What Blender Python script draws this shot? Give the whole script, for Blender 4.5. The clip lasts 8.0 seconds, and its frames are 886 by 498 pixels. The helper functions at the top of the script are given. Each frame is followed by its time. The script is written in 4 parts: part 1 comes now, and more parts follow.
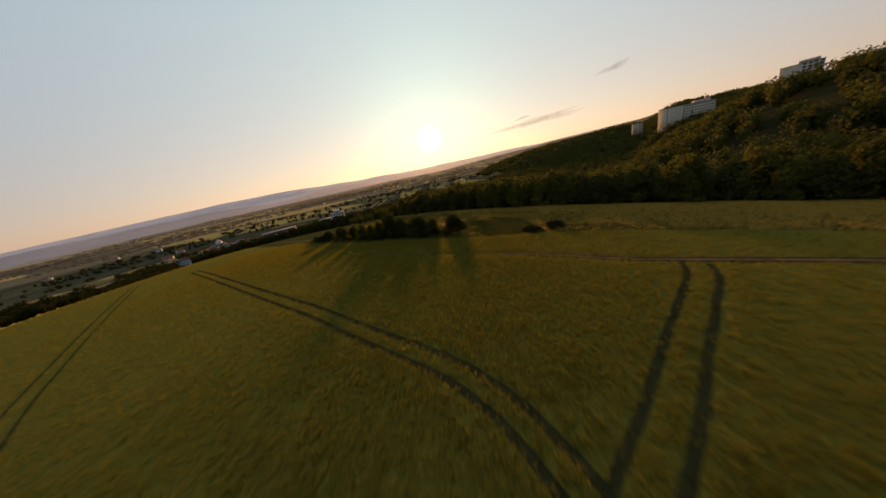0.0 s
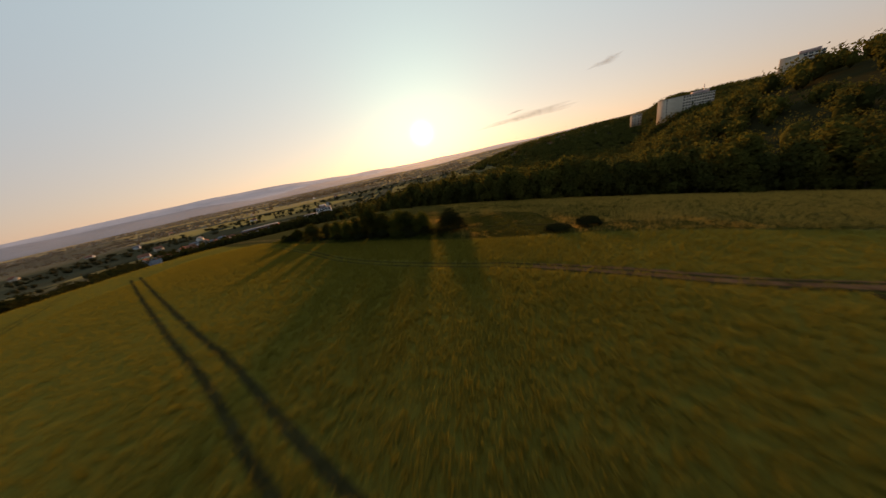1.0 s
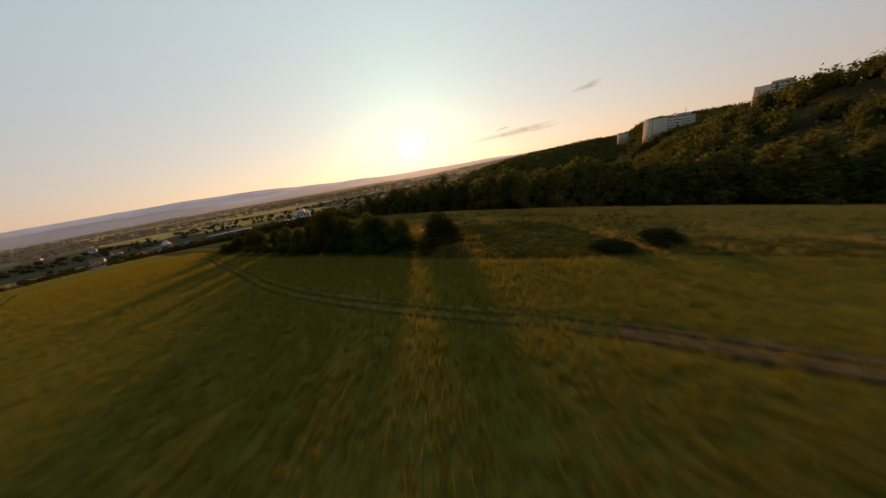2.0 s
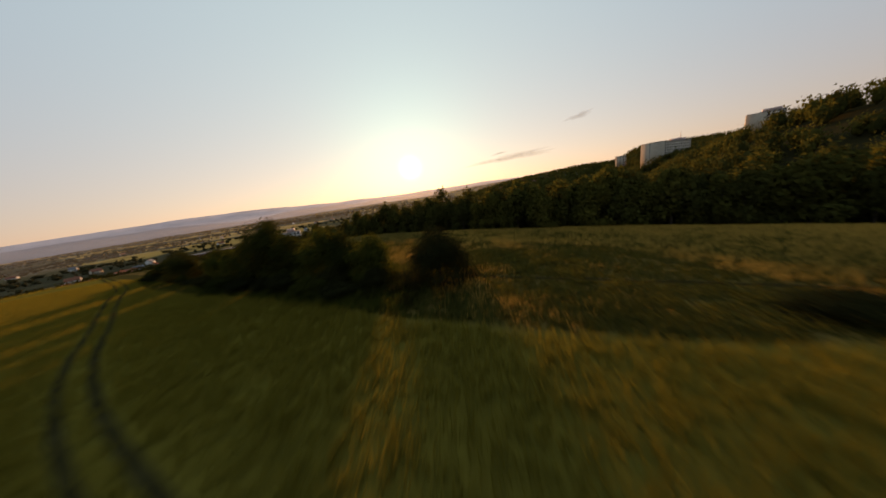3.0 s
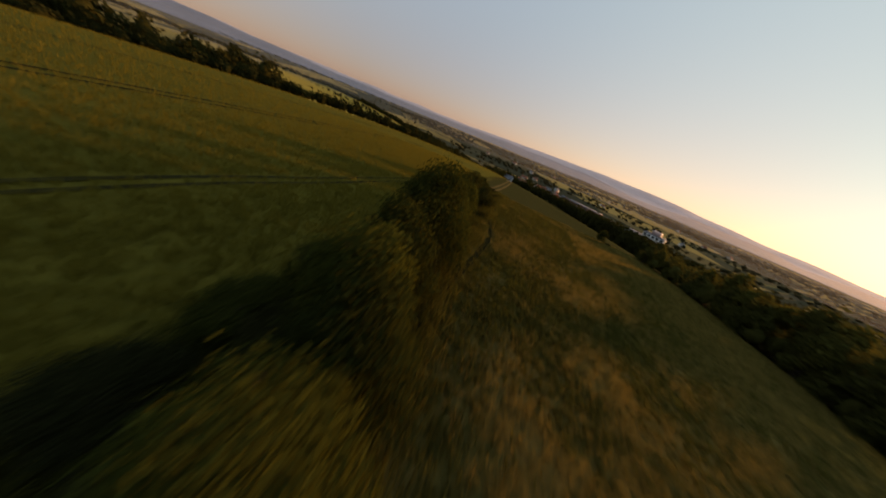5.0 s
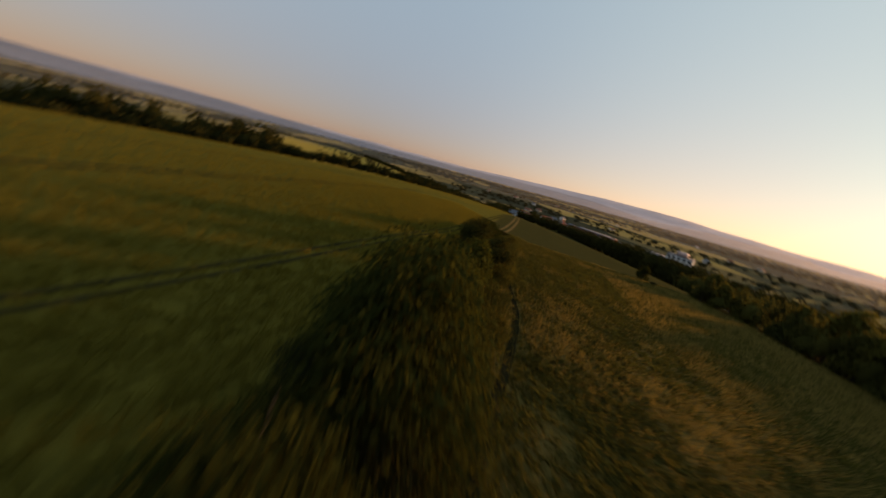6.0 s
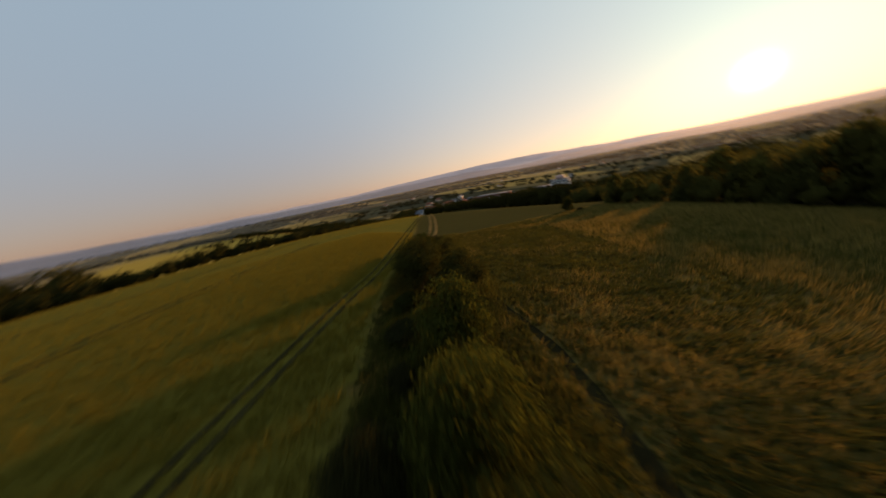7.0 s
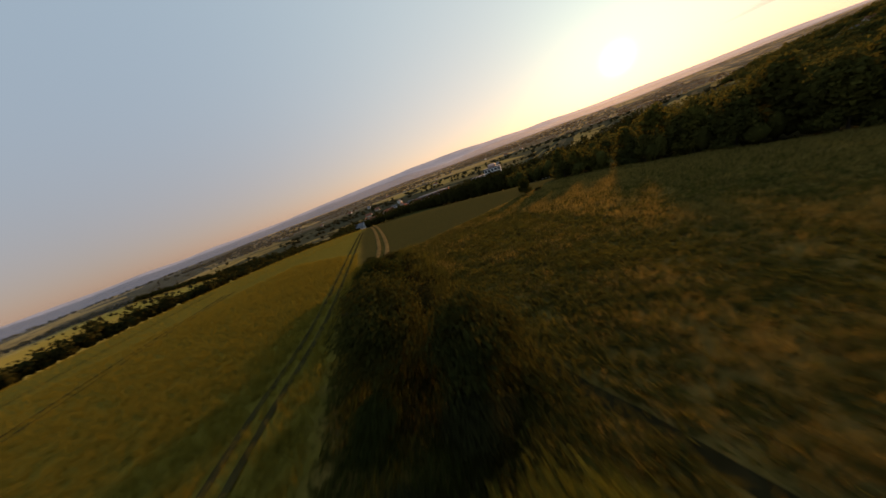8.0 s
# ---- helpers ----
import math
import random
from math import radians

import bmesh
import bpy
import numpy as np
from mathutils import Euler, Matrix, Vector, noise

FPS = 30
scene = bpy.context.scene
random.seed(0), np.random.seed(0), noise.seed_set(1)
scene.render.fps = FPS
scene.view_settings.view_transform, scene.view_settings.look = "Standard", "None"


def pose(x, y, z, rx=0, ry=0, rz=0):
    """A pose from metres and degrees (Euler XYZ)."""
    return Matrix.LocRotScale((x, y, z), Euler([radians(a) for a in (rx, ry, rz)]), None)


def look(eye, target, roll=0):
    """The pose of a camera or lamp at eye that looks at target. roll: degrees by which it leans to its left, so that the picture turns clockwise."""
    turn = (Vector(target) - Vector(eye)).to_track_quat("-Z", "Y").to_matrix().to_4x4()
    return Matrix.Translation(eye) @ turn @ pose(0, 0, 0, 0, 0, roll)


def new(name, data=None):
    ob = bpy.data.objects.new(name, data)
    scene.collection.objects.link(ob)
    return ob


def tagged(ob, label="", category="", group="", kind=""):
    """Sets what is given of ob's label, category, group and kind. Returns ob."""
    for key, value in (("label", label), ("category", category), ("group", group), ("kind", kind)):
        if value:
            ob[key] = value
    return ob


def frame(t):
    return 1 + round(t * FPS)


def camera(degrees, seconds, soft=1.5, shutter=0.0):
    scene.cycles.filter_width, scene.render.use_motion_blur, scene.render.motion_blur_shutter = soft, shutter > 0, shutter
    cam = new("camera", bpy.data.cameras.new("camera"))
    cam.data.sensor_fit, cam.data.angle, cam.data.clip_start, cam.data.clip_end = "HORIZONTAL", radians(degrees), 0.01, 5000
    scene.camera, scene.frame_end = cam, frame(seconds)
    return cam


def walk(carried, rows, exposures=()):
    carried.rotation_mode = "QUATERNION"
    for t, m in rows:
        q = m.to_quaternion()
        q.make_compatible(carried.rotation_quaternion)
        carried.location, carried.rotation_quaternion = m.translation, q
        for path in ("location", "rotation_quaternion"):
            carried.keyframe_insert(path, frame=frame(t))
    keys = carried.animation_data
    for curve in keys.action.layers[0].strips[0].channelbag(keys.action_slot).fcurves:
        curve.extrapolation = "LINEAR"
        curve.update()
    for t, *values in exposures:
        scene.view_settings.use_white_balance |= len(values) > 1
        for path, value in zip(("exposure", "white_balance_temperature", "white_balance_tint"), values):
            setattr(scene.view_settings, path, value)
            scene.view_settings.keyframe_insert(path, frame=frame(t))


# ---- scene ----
cam = camera(120.9, 8.0, soft=1.5, shutter=0.85)
# seconds, place, turn (Euler XYZ in degrees)
PATH = [
    (0.0, 0.00, 0.00, 0.00, 71.31, 11.41, -3.82),
    (0.5, 0.04, 5.93, -1.10, 70.45, 11.60, -4.39),
    (1.0, 0.31, 12.36, -2.52, 69.89, 11.20, -5.40),
    (1.5, 0.74, 18.96, -4.10, 70.65, 9.81, -7.39),
    (1.7, 0.83, 21.54, -4.72, 71.12, 9.26, -7.63),
    (2.8, 1.76, 35.34, -8.08, 75.27, 8.50, -8.13),
    (3.0, 2.08, 37.62, -8.22, 76.52, 8.19, -8.40),
    (3.3, 2.49, 40.96, -8.23, 78.28, 6.46, -8.37),
    (3.5, 2.76, 43.18, -7.96, 79.31, 2.27, -7.06),
    (3.6, 2.90, 44.29, -7.79, 79.61, -1.56, -4.18),
    (3.7, 3.05, 45.41, -7.60, 78.55, -5.03, 1.60),
    (3.8, 3.20, 46.56, -7.43, 76.11, -6.88, 10.05),
    (4.0, 3.45, 48.87, -7.14, 72.08, -10.22, 29.11),
    (4.2, 3.54, 51.09, -6.96, 67.95, -13.99, 45.61),
    (4.4, 3.36, 53.15, -6.87, 63.32, -16.79, 60.05),
    (4.5, 3.17, 54.12, -6.84, 61.80, -18.36, 64.02),
    (4.7, 2.62, 56.03, -6.78, 60.19, -19.79, 69.25),
    (5.8, -5.62, 61.52, -7.08, 69.06, -17.86, 74.40),
    (6.0, -7.09, 62.08, -7.18, 71.01, -14.18, 71.22),
    (6.2, -8.55, 62.61, -7.28, 72.45, -10.29, 68.04),
    (6.5, -10.73, 63.44, -7.44, 73.86, -1.53, 59.53),
    (7.0, -14.58, 65.13, -7.77, 74.37, 11.07, 46.51),
    (7.5, -18.05, 67.43, -8.16, 72.53, 19.27, 35.51),
    (8.0, -21.03, 69.94, -8.41, 70.96, 19.76, 31.32),
]
BALANCE = [(0.0, 1.10, 7600, 23), (3.0, 1.14, 7600, 24), (3.5, 1.16, 7600, 25), (4.5, 1.14, 7600, 24), (6.5, 1.08, 7500, 23), (8.0, 1.12, 7500, 25)]
walk(cam, [(t, pose(x, y, z, rx, ry, rz)) for t, x, y, z, rx, ry, rz in PATH], BALANCE)

# ---------- world, sun, exposure ----------
SUN_AZ, SUN_EL = 2.0, 5.35
SUN_DIR = Vector((math.sin(radians(SUN_AZ)) * math.cos(radians(SUN_EL)), math.cos(radians(SUN_AZ)) * math.cos(radians(SUN_EL)), math.sin(radians(SUN_EL))))


def build_world():
    w = bpy.data.worlds.new("evening_sky")
    scene.world = w
    w.use_nodes = True
    nt = w.node_tree
    nt.nodes.clear()
    out = nt.nodes.new("ShaderNodeOutputWorld")
    bg = nt.nodes.new("ShaderNodeBackground")
    sky = nt.nodes.new("ShaderNodeTexSky")
    sky.sky_type = "NISHITA"
    sky.sun_disc = False
    sky.sun_elevation = radians(SUN_EL)
    sky.sun_rotation = radians(SUN_AZ)
    sky.altitude = 250
    sky.air_density, sky.dust_density, sky.ozone_density = 1.0, 0.3, 1.2
    bg.inputs["Strength"].default_value = 0.15
    # the hazy glare round the low sun, and its disc
    tc = nt.nodes.new("ShaderNodeTexCoord")
    dot = nt.nodes.new("ShaderNodeVectorMath")
    dot.operation = "DOT_PRODUCT"
    dot.inputs[1].default_value = SUN_DIR
    nt.links.new(tc.outputs["Generated"], dot.inputs[0])

    def maths(op, *vals):
        n = nt.nodes.new("ShaderNodeMath")
        n.operation = op
        for s, v in zip(n.inputs, vals):
            if isinstance(v, bpy.types.NodeSocket):
                nt.links.new(v, s)
            else:
                s.default_value = v
        return n.outputs[0]

    def tint(colour, fac):
        n = nt.nodes.new("ShaderNodeVectorMath")
        n.operation = "SCALE"
        if isinstance(colour, tuple):
            n.inputs[0].default_value = colour
        else:
            nt.links.new(colour, n.inputs[0])
        if isinstance(fac, bpy.types.NodeSocket):
            nt.links.new(fac, n.inputs["Scale"])
        else:
            n.inputs["Scale"].default_value = fac
        return n.outputs[0]

    def plus(u, v):
        n = nt.nodes.new("ShaderNodeVectorMath")
        n.operation = "ADD"
        nt.links.new(u, n.inputs[0]); nt.links.new(v, n.inputs[1])
        return n.outputs[0]
    sx = nt.nodes.new("ShaderNodeSeparateXYZ")
    nt.links.new(tc.outputs["Generated"], sx.inputs[0])
    facing = maths("MAXIMUM", dot.outputs["Value"], 0.0)
    # haze: thick at the horizon, thinning upwards
    low = maths("EXPONENT", maths("MULTIPLY", maths("ABSOLUTE", sx.outputs["Z"]), -5.0))
    high = maths("SUBTRACT", 1.0, low)
    total = tint(sky.outputs["Color"], 0.09)
    total = plus(total, tint((0.81, 1.32, 1.72), high))
    total = plus(total, tint((1.36, 1.06, 0.93), maths("MULTIPLY", low, maths("MULTIPLY_ADD", facing, 0.42, 0.66))))
    # light scattered forward by the haze, warmer near the horizon, and the disc
    total = plus(total, tint((0.58, 0.74, 0.50), maths("POWER", facing, 2.5)))
    total = plus(total, tint((1.0, 0.52, 0.25), maths("MULTIPLY", maths("POWER", facing, 3.0), low)))
    total = plus(total, tint((0.0, 0.62, 0.50), maths("POWER", facing, 30.0)))
    total = plus(total, tint((5.0, 8.0, 8.6), maths("POWER", facing, 3600.0)))
    nt.links.new(total, bg.inputs["Color"])
    nt.links.new(bg.outputs[0], out.inputs[0])


build_world()
sun_data = bpy.data.lights.new("sun", "SUN")
sun_data.energy, sun_data.angle, sun_data.color = 2.8, radians(3.0), (1.0, 0.56, 0.24)
sun = new("sun", sun_data)
sun.matrix_world = look(SUN_DIR * 500, (0, 0, 0))


# ---------- materials ----------
def nodes_of(name):
    m = bpy.data.materials.new(name)
    m.use_nodes = True
    nt = m.node_tree
    return m, nt, nt.nodes["Principled BSDF"]


def noise_node(nt, scale, detail=4.0, rough=0.55, coords=None):
    n = nt.nodes.new("ShaderNodeTexNoise")
    n.inputs["Scale"].default_value, n.inputs["Detail"].default_value, n.inputs["Roughness"].default_value = scale, detail, rough
    if coords is not None:
        nt.links.new(coords, n.inputs["Vector"])
    return n


def mix(nt, fac, a, b):
    n = nt.nodes.new("ShaderNodeMix")
    n.data_type = "RGBA"
    for sock, val in ((n.inputs[0], fac), (n.inputs[6], a), (n.inputs[7], b)):
        if isinstance(val, bpy.types.NodeSocket):
            nt.links.new(val, sock)
        elif isinstance(val, tuple):
            sock.default_value = (*val[:3], 1.0)
        else:
            sock.default_value = val
    return n.outputs[2]


def ramp(nt, fac, stops):
    n = nt.nodes.new("ShaderNodeValToRGB")
    while len(n.color_ramp.elements) < len(stops):
        n.color_ramp.elements.new(0.5)
    for e, (p, c) in zip(n.color_ramp.elements, stops):
        e.position, e.color = p, (*c, 1.0)
    nt.links.new(fac, n.inputs[0])
    return n.outputs[0]


def bump(nt, height, strength, distance, bsdf):
    b = nt.nodes.new("ShaderNodeBump")
    b.inputs["Strength"].default_value, b.inputs["Distance"].default_value = strength, distance
    nt.links.new(height, b.inputs["Height"])
    nt.links.new(b.outputs[0], bsdf.inputs["Normal"])


def plain(name, colour, rough=0.8, scale=3.0, vary=0.25, metal=0.0):
    """A coat with uneven tone at two scales."""
    m, nt, p = nodes_of(name)
    tc = nt.nodes.new("ShaderNodeTexCoord")
    a = noise_node(nt, scale, 5.0, 0.6, tc.outputs["Object"])
    dark = tuple(c * (1 - vary) for c in colour)
    light = tuple(min(1.0, c * (1 + vary)) for c in colour)
    nt.links.new(ramp(nt, a.outputs[0], ((0.3, dark), (0.7, light))), p.inputs["Base Color"])
    p.inputs["Roughness"].default_value, p.inputs["Metallic"].default_value = rough, metal
    p.inputs["Specular IOR Level"].default_value = 0.0 if rough > 0.8 else 0.5
    f = noise_node(nt, scale * 9, 3.0, 0.6, tc.outputs["Object"])
    bump(nt, f.outputs[0], 0.25, 0.02, p)
    return m


def leaf_material(name, dark, light, through_light, thin=0.22):
    m, nt, p = nodes_of(name)
    geo = nt.nodes.new("ShaderNodeNewGeometry")
    info = nt.nodes.new("ShaderNodeObjectInfo")
    col = ramp(nt, geo.outputs["Random Per Island"], ((0.0, dark), (1.0, light)))
    tone = mix(nt, info.outputs["Random"], (0.75, 0.8, 0.8), (1.2, 1.1, 0.9))
    mu = nt.nodes.new("ShaderNodeMix"); mu.data_type = "RGBA"; mu.blend_type = "MULTIPLY"; mu.inputs[0].default_value = 1.0
    nt.links.new(col, mu.inputs[6]); nt.links.new(tone, mu.inputs[7])
    nt.links.new(mu.outputs[2], p.inputs["Base Color"])
    p.inputs["Roughness"].default_value = 0.7
    p.inputs["Specular IOR Level"].default_value = 0.0
    tr = nt.nodes.new("ShaderNodeBsdfTranslucent")
    tr.inputs["Color"].default_value = (*through_light, 1.0)
    ms = nt.nodes.new("ShaderNodeMixShader")
    ms.inputs[0].default_value = thin
    nt.links.new(p.outputs[0], ms.inputs[1]); nt.links.new(tr.outputs[0], ms.inputs[2])
    nt.links.new(ms.outputs[0], nt.nodes["Material Output"].inputs[0])
    return m


def land_material():
    m, nt, p = nodes_of("open_land")
    tc = nt.nodes.new("ShaderNodeTexCoord")
    pos = tc.outputs["Object"]

    def attr(n):
        a = nt.nodes.new("ShaderNodeAttribute")
        a.attribute_name = n
        return a.outputs["Fac"]
    # young grain, in broad paler and darker drifts
    big = noise_node(nt, 0.045, 3.0, 0.5, pos)
    fine = noise_node(nt, 1.6, 6.0, 0.7, pos)
    grain = mix(nt, big.outputs[0], (0.132, 0.106, 0.018), (0.228, 0.16, 0.024))
    grain = mix(nt, fine.outputs[0], grain, (0.062, 0.06, 0.012))
    # unmown meadow: straw, seed heads and low green
    patch = noise_node(nt, 0.22, 5.0, 0.65, pos)
    meadow = ramp(nt, patch.outputs[0], ((0.35, (0.06, 0.05, 0.013)), (0.5, (0.105, 0.075, 0.02)), (0.68, (0.17, 0.11, 0.032))))
    # the valley's parcels
    mp = nt.nodes.new("ShaderNodeMapping")
    mp.inputs["Rotation"].default_value, mp.inputs["Scale"].default_value = (0, 0, radians(32)), (0.0020, 0.0060, 1.0)
    nt.links.new(pos, mp.inputs["Vector"])
    vo = nt.nodes.new("ShaderNodeTexVoronoi")
    vo.inputs["Scale"].default_value = 1.0
    nt.links.new(mp.outputs[0], vo.inputs["Vector"])
    sep = nt.nodes.new("ShaderNodeSeparateColor")
    nt.links.new(vo.outputs["Color"], sep.inputs[0])
    parcels = ramp(nt, sep.outputs[0], ((0.0, (0.04, 0.040, 0.024)), (0.35, (0.065, 0.060, 0.034)), (0.6, (0.09, 0.075, 0.04)), (0.74, (0.33, 0.22, 0.07)), (0.9, (0.27, 0.18, 0.06)), (1.0, (0.08, 0.066, 0.045))))
    rough = noise_node(nt, 0.012, 4.0, 0.6, pos)
    parcels = mix(nt, ramp(nt, rough.outputs[0], ((0.54, (0, 0, 0)), (0.64, (1, 1, 1)))), parcels, (0.05, 0.05, 0.03))
    tilled = mix(nt, big.outputs[0], (0.048, 0.046, 0.013), (0.082, 0.066, 0.018))
    tilled = mix(nt, fine.outputs[0], tilled, (0.034, 0.031, 0.011))
    stubble = mix(nt, big.outputs[0], (0.32, 0.20, 0.035), (0.46, 0.29, 0.06))
    col = mix(nt, attr("meadow"), grain, meadow)
    col = mix(nt, attr("tilled"), col, tilled)
    col = mix(nt, attr("pale"), col, stubble)
    col = mix(nt, attr("valley"), col, parcels)
    # leaf litter, coloured extra dark to include the shade under the trees
    col = mix(nt, attr("shaded_litter"), col, (0.028, 0.024, 0.010))
    nt.links.new(col, p.inputs["Base Color"])
    p.inputs["Roughness"].default_value = 1.0
    p.inputs["Specular IOR Level"].default_value = 0.0
    bump(nt, fine.outputs[0], 0.8, 0.25, p)
    return m


# ---------- the lie of the land ----------
def step(v, a, b):
    t = np.clip((v - a) / (b - a), 0, 1)
    return t * t * (3 - 2 * t)


def soft(u, k):
    return np.log1p(np.exp(-np.abs(u / k))) * k + np.maximum(u, 0)


def height(x, y):
    """Height of the ground: a spur that falls away all round, the valley, and the wooded hill."""
    x, y = np.asarray(x, float), np.asarray(y, float)
    u, v = x / 50, (y - 60) / 50
    q = -0.83 * u - 2.53 * v - np.where(u > 0, 2.25, 1.05) * u * u - 1.11 * u * v - 1.315 * v * v
    q = -14.87 + np.where(q > -6, q, -6 - 18 * np.log1p(np.maximum(-6 - q, 0) / 18))
    d = -0.75 * x + 0.55 * y
    q = q - 13 * (1 - np.exp(-0.12 * soft(d - 165, 10) / 13))
    floor = -62 + soft(q + 62, 6)
    hill = 37 * (1 - np.exp(-0.035 * soft(x - 0.9 * y + 20, 10))) * step(x, 72, 190) + 0.03 * soft(x - 200, 20)
    hill = hill + (9 * step(x - 0.9 * y, 105, 190) + 5.2 * step(x - 0.9 * y, 5, 80)) * step(x, 130, 190)
    rise = 8 * np.exp(-((x - 40) / 100) ** 2 - ((y - 235) / 65) ** 2)
    rise = rise + 41 * np.exp(-((x - 400) / 240) ** 2 - ((y - 780) / 260) ** 2) + 24 * np.exp(-((x - 610) / 120) ** 2 - ((y - 760) / 240) ** 2)
    drop = 8.5 * step(y, 118, 215) * step(x, -190, -75) * (1 - 0.7 * step(x, -50, 30))
    # the meadow rolls over towards the wood
    roll = 3.0 * (1 - np.exp(-0.03 * soft(0.766 * (x - 20) + 0.645 * (y - 72) - 2, 3))) * step(x, -25, 5) * (1 - step(x, 80, 120)) * (1 - step(y, 150, 220))
    return floor + hill + rise - drop - roll


def ground_z(x, y):
    return float(height(x, y))


def line_dist(x, y, pts):
    """Distance of each place from a polyline."""
    best = np.full(np.shape(x), 1e9)
    for (ax, ay), (bx, by) in zip(pts, pts[1:]):
        dx, dy = bx - ax, by - ay
        f = np.clip(((x - ax) * dx + (y - ay) * dy) / (dx * dx + dy * dy + 1e-9), 0, 1)
        best = np.minimum(best, np.hypot(x - ax - f * dx, y - ay - f * dy))
    return best


def side(x, y, pts):
    """Positive to the left of a polyline that is a graph of x or y, by its nearest piece."""
    best, val = np.full(np.shape(x), 1e9), np.zeros(np.shape(x))
    for (ax, ay), (bx, by) in zip(pts, pts[1:]):
        dx, dy = bx - ax, by - ay
        f = np.clip(((x - ax) * dx + (y - ay) * dy) / (dx * dx + dy * dy + 1e-9), 0, 1)
        d = np.hypot(x - ax - f * dx, y - ay - f * dy)
        s = (dx * (y - ay) - dy * (x - ax)) / (math.hypot(dx, dy) + 1e-9)
        val = np.where(d < best - 1e-6, np.where(s > 0, d, -d), val)
        best = np.minimum(best, d)
    return val


# field against meadow, from the far corner along the hedge, round the corner and along the track
EDGE = [(-180, 205), (-80, 113), (-41, 81.9), (-35, 75.5), (-28.7, 70.4), (-19.6, 64.1), (-13, 60.2), (-8.5, 57), (-2.7, 52.8), (0.1, 50.2), (4.3, 47.6), (10.4, 44), (18, 41), (28, 35.2), (43, 23.8), (70, 8), (130, -30)]
MEADOW_END = [(-43.5, 86), (-38, 100), (-34, 112), (-30, 124), (-20, 150)]
FIELD_WEST = [(-120, -160), (-138, -40), (-147, 60), (-155, 105), (-200, 185), (-235, 228)]
WOOD_EDGE = [(115, -20), (92, 22), (77, 44), (61, 52), (46, 64), (35, 74), (25, 85), (14, 99), (1, 112), (-13, 118), (-23, 123), (-31, 124)]
# wheel tracks: the headland round the edge, and the lines through the grain
VALLEY_HEDGE = [(-380, 240), (-600, 216), (-790, 190), (-1050, 112), (-1225, 5), (-1215, -90), (-1260, -300), (-1300, -900)]
TRAMS = [
    [(-82, 115), (-43, 80.6), (-33.2, 70.2), (-26.7, 63.2), (-21.5, 57.8), (-16.3, 52.0), (-10.35, 46.6), (-3.35, 41.5), (3, 37.6), (7.6, 35), (15.2, 29.2), (21, 24.8), (31, 19.5), (60, 5)],
    [(24.4, 21.8), (21.9, 18.8), (13.6, 12.1), (9.4, 8.6), (0, 1.4), (-25, -18)],
    [(-82, 82), (-47.5, 53), (-27.4, 36.4), (-17.2, 28.2), (-9.4, 21.3), (-2.2, 15.2), (0.5, 12.2), (2.6, 8.6), (4.2, 2), (5, -20)],
    [(-20, -1), (-42.4, 19), (-53.4, 30.1), (-79.5, 57.4), (-105, 84)],
]


def mesh_np(name, verts, faces, material, smooth=False):
    """A mesh from arrays; faces all have the same number of corners."""
    me = bpy.data.meshes.new(name)
    verts, faces = np.asarray(verts, np.float32), np.asarray(faces, np.int32)
    k = faces.shape[1]
    me.vertices.add(len(verts)); me.vertices.foreach_set("co", verts.ravel())
    me.loops.add(faces.size); me.loops.foreach_set("vertex_index", faces.ravel())
    me.polygons.add(len(faces)); me.polygons.foreach_set("loop_start", np.arange(0, faces.size, k, dtype=np.int32))
    me.polygons.foreach_set("loop_total", np.full(len(faces), k, np.int32))
    if smooth:
        me.polygons.foreach_set("use_smooth", np.ones(len(faces), bool))
    me.update(calc_edges=True)
    me.materials.append(material)
    return me


def add_attr(me, name, values):
    a = me.attributes.new(name, "FLOAT", "POINT")
    a.data.foreach_set("value", np.asarray(values, np.float32).ravel())


LAND = land_material()


def axis(lo, hi, fine, reach):
    core = np.arange(lo, hi + fine / 2, fine)
    out, s, p = [], fine, 0.0
    while p < reach:
        s *= 1.09
        p += s
        out.append(p)
    out = np.array(out)
    return np.concatenate([lo - out[::-1], core, hi + out])


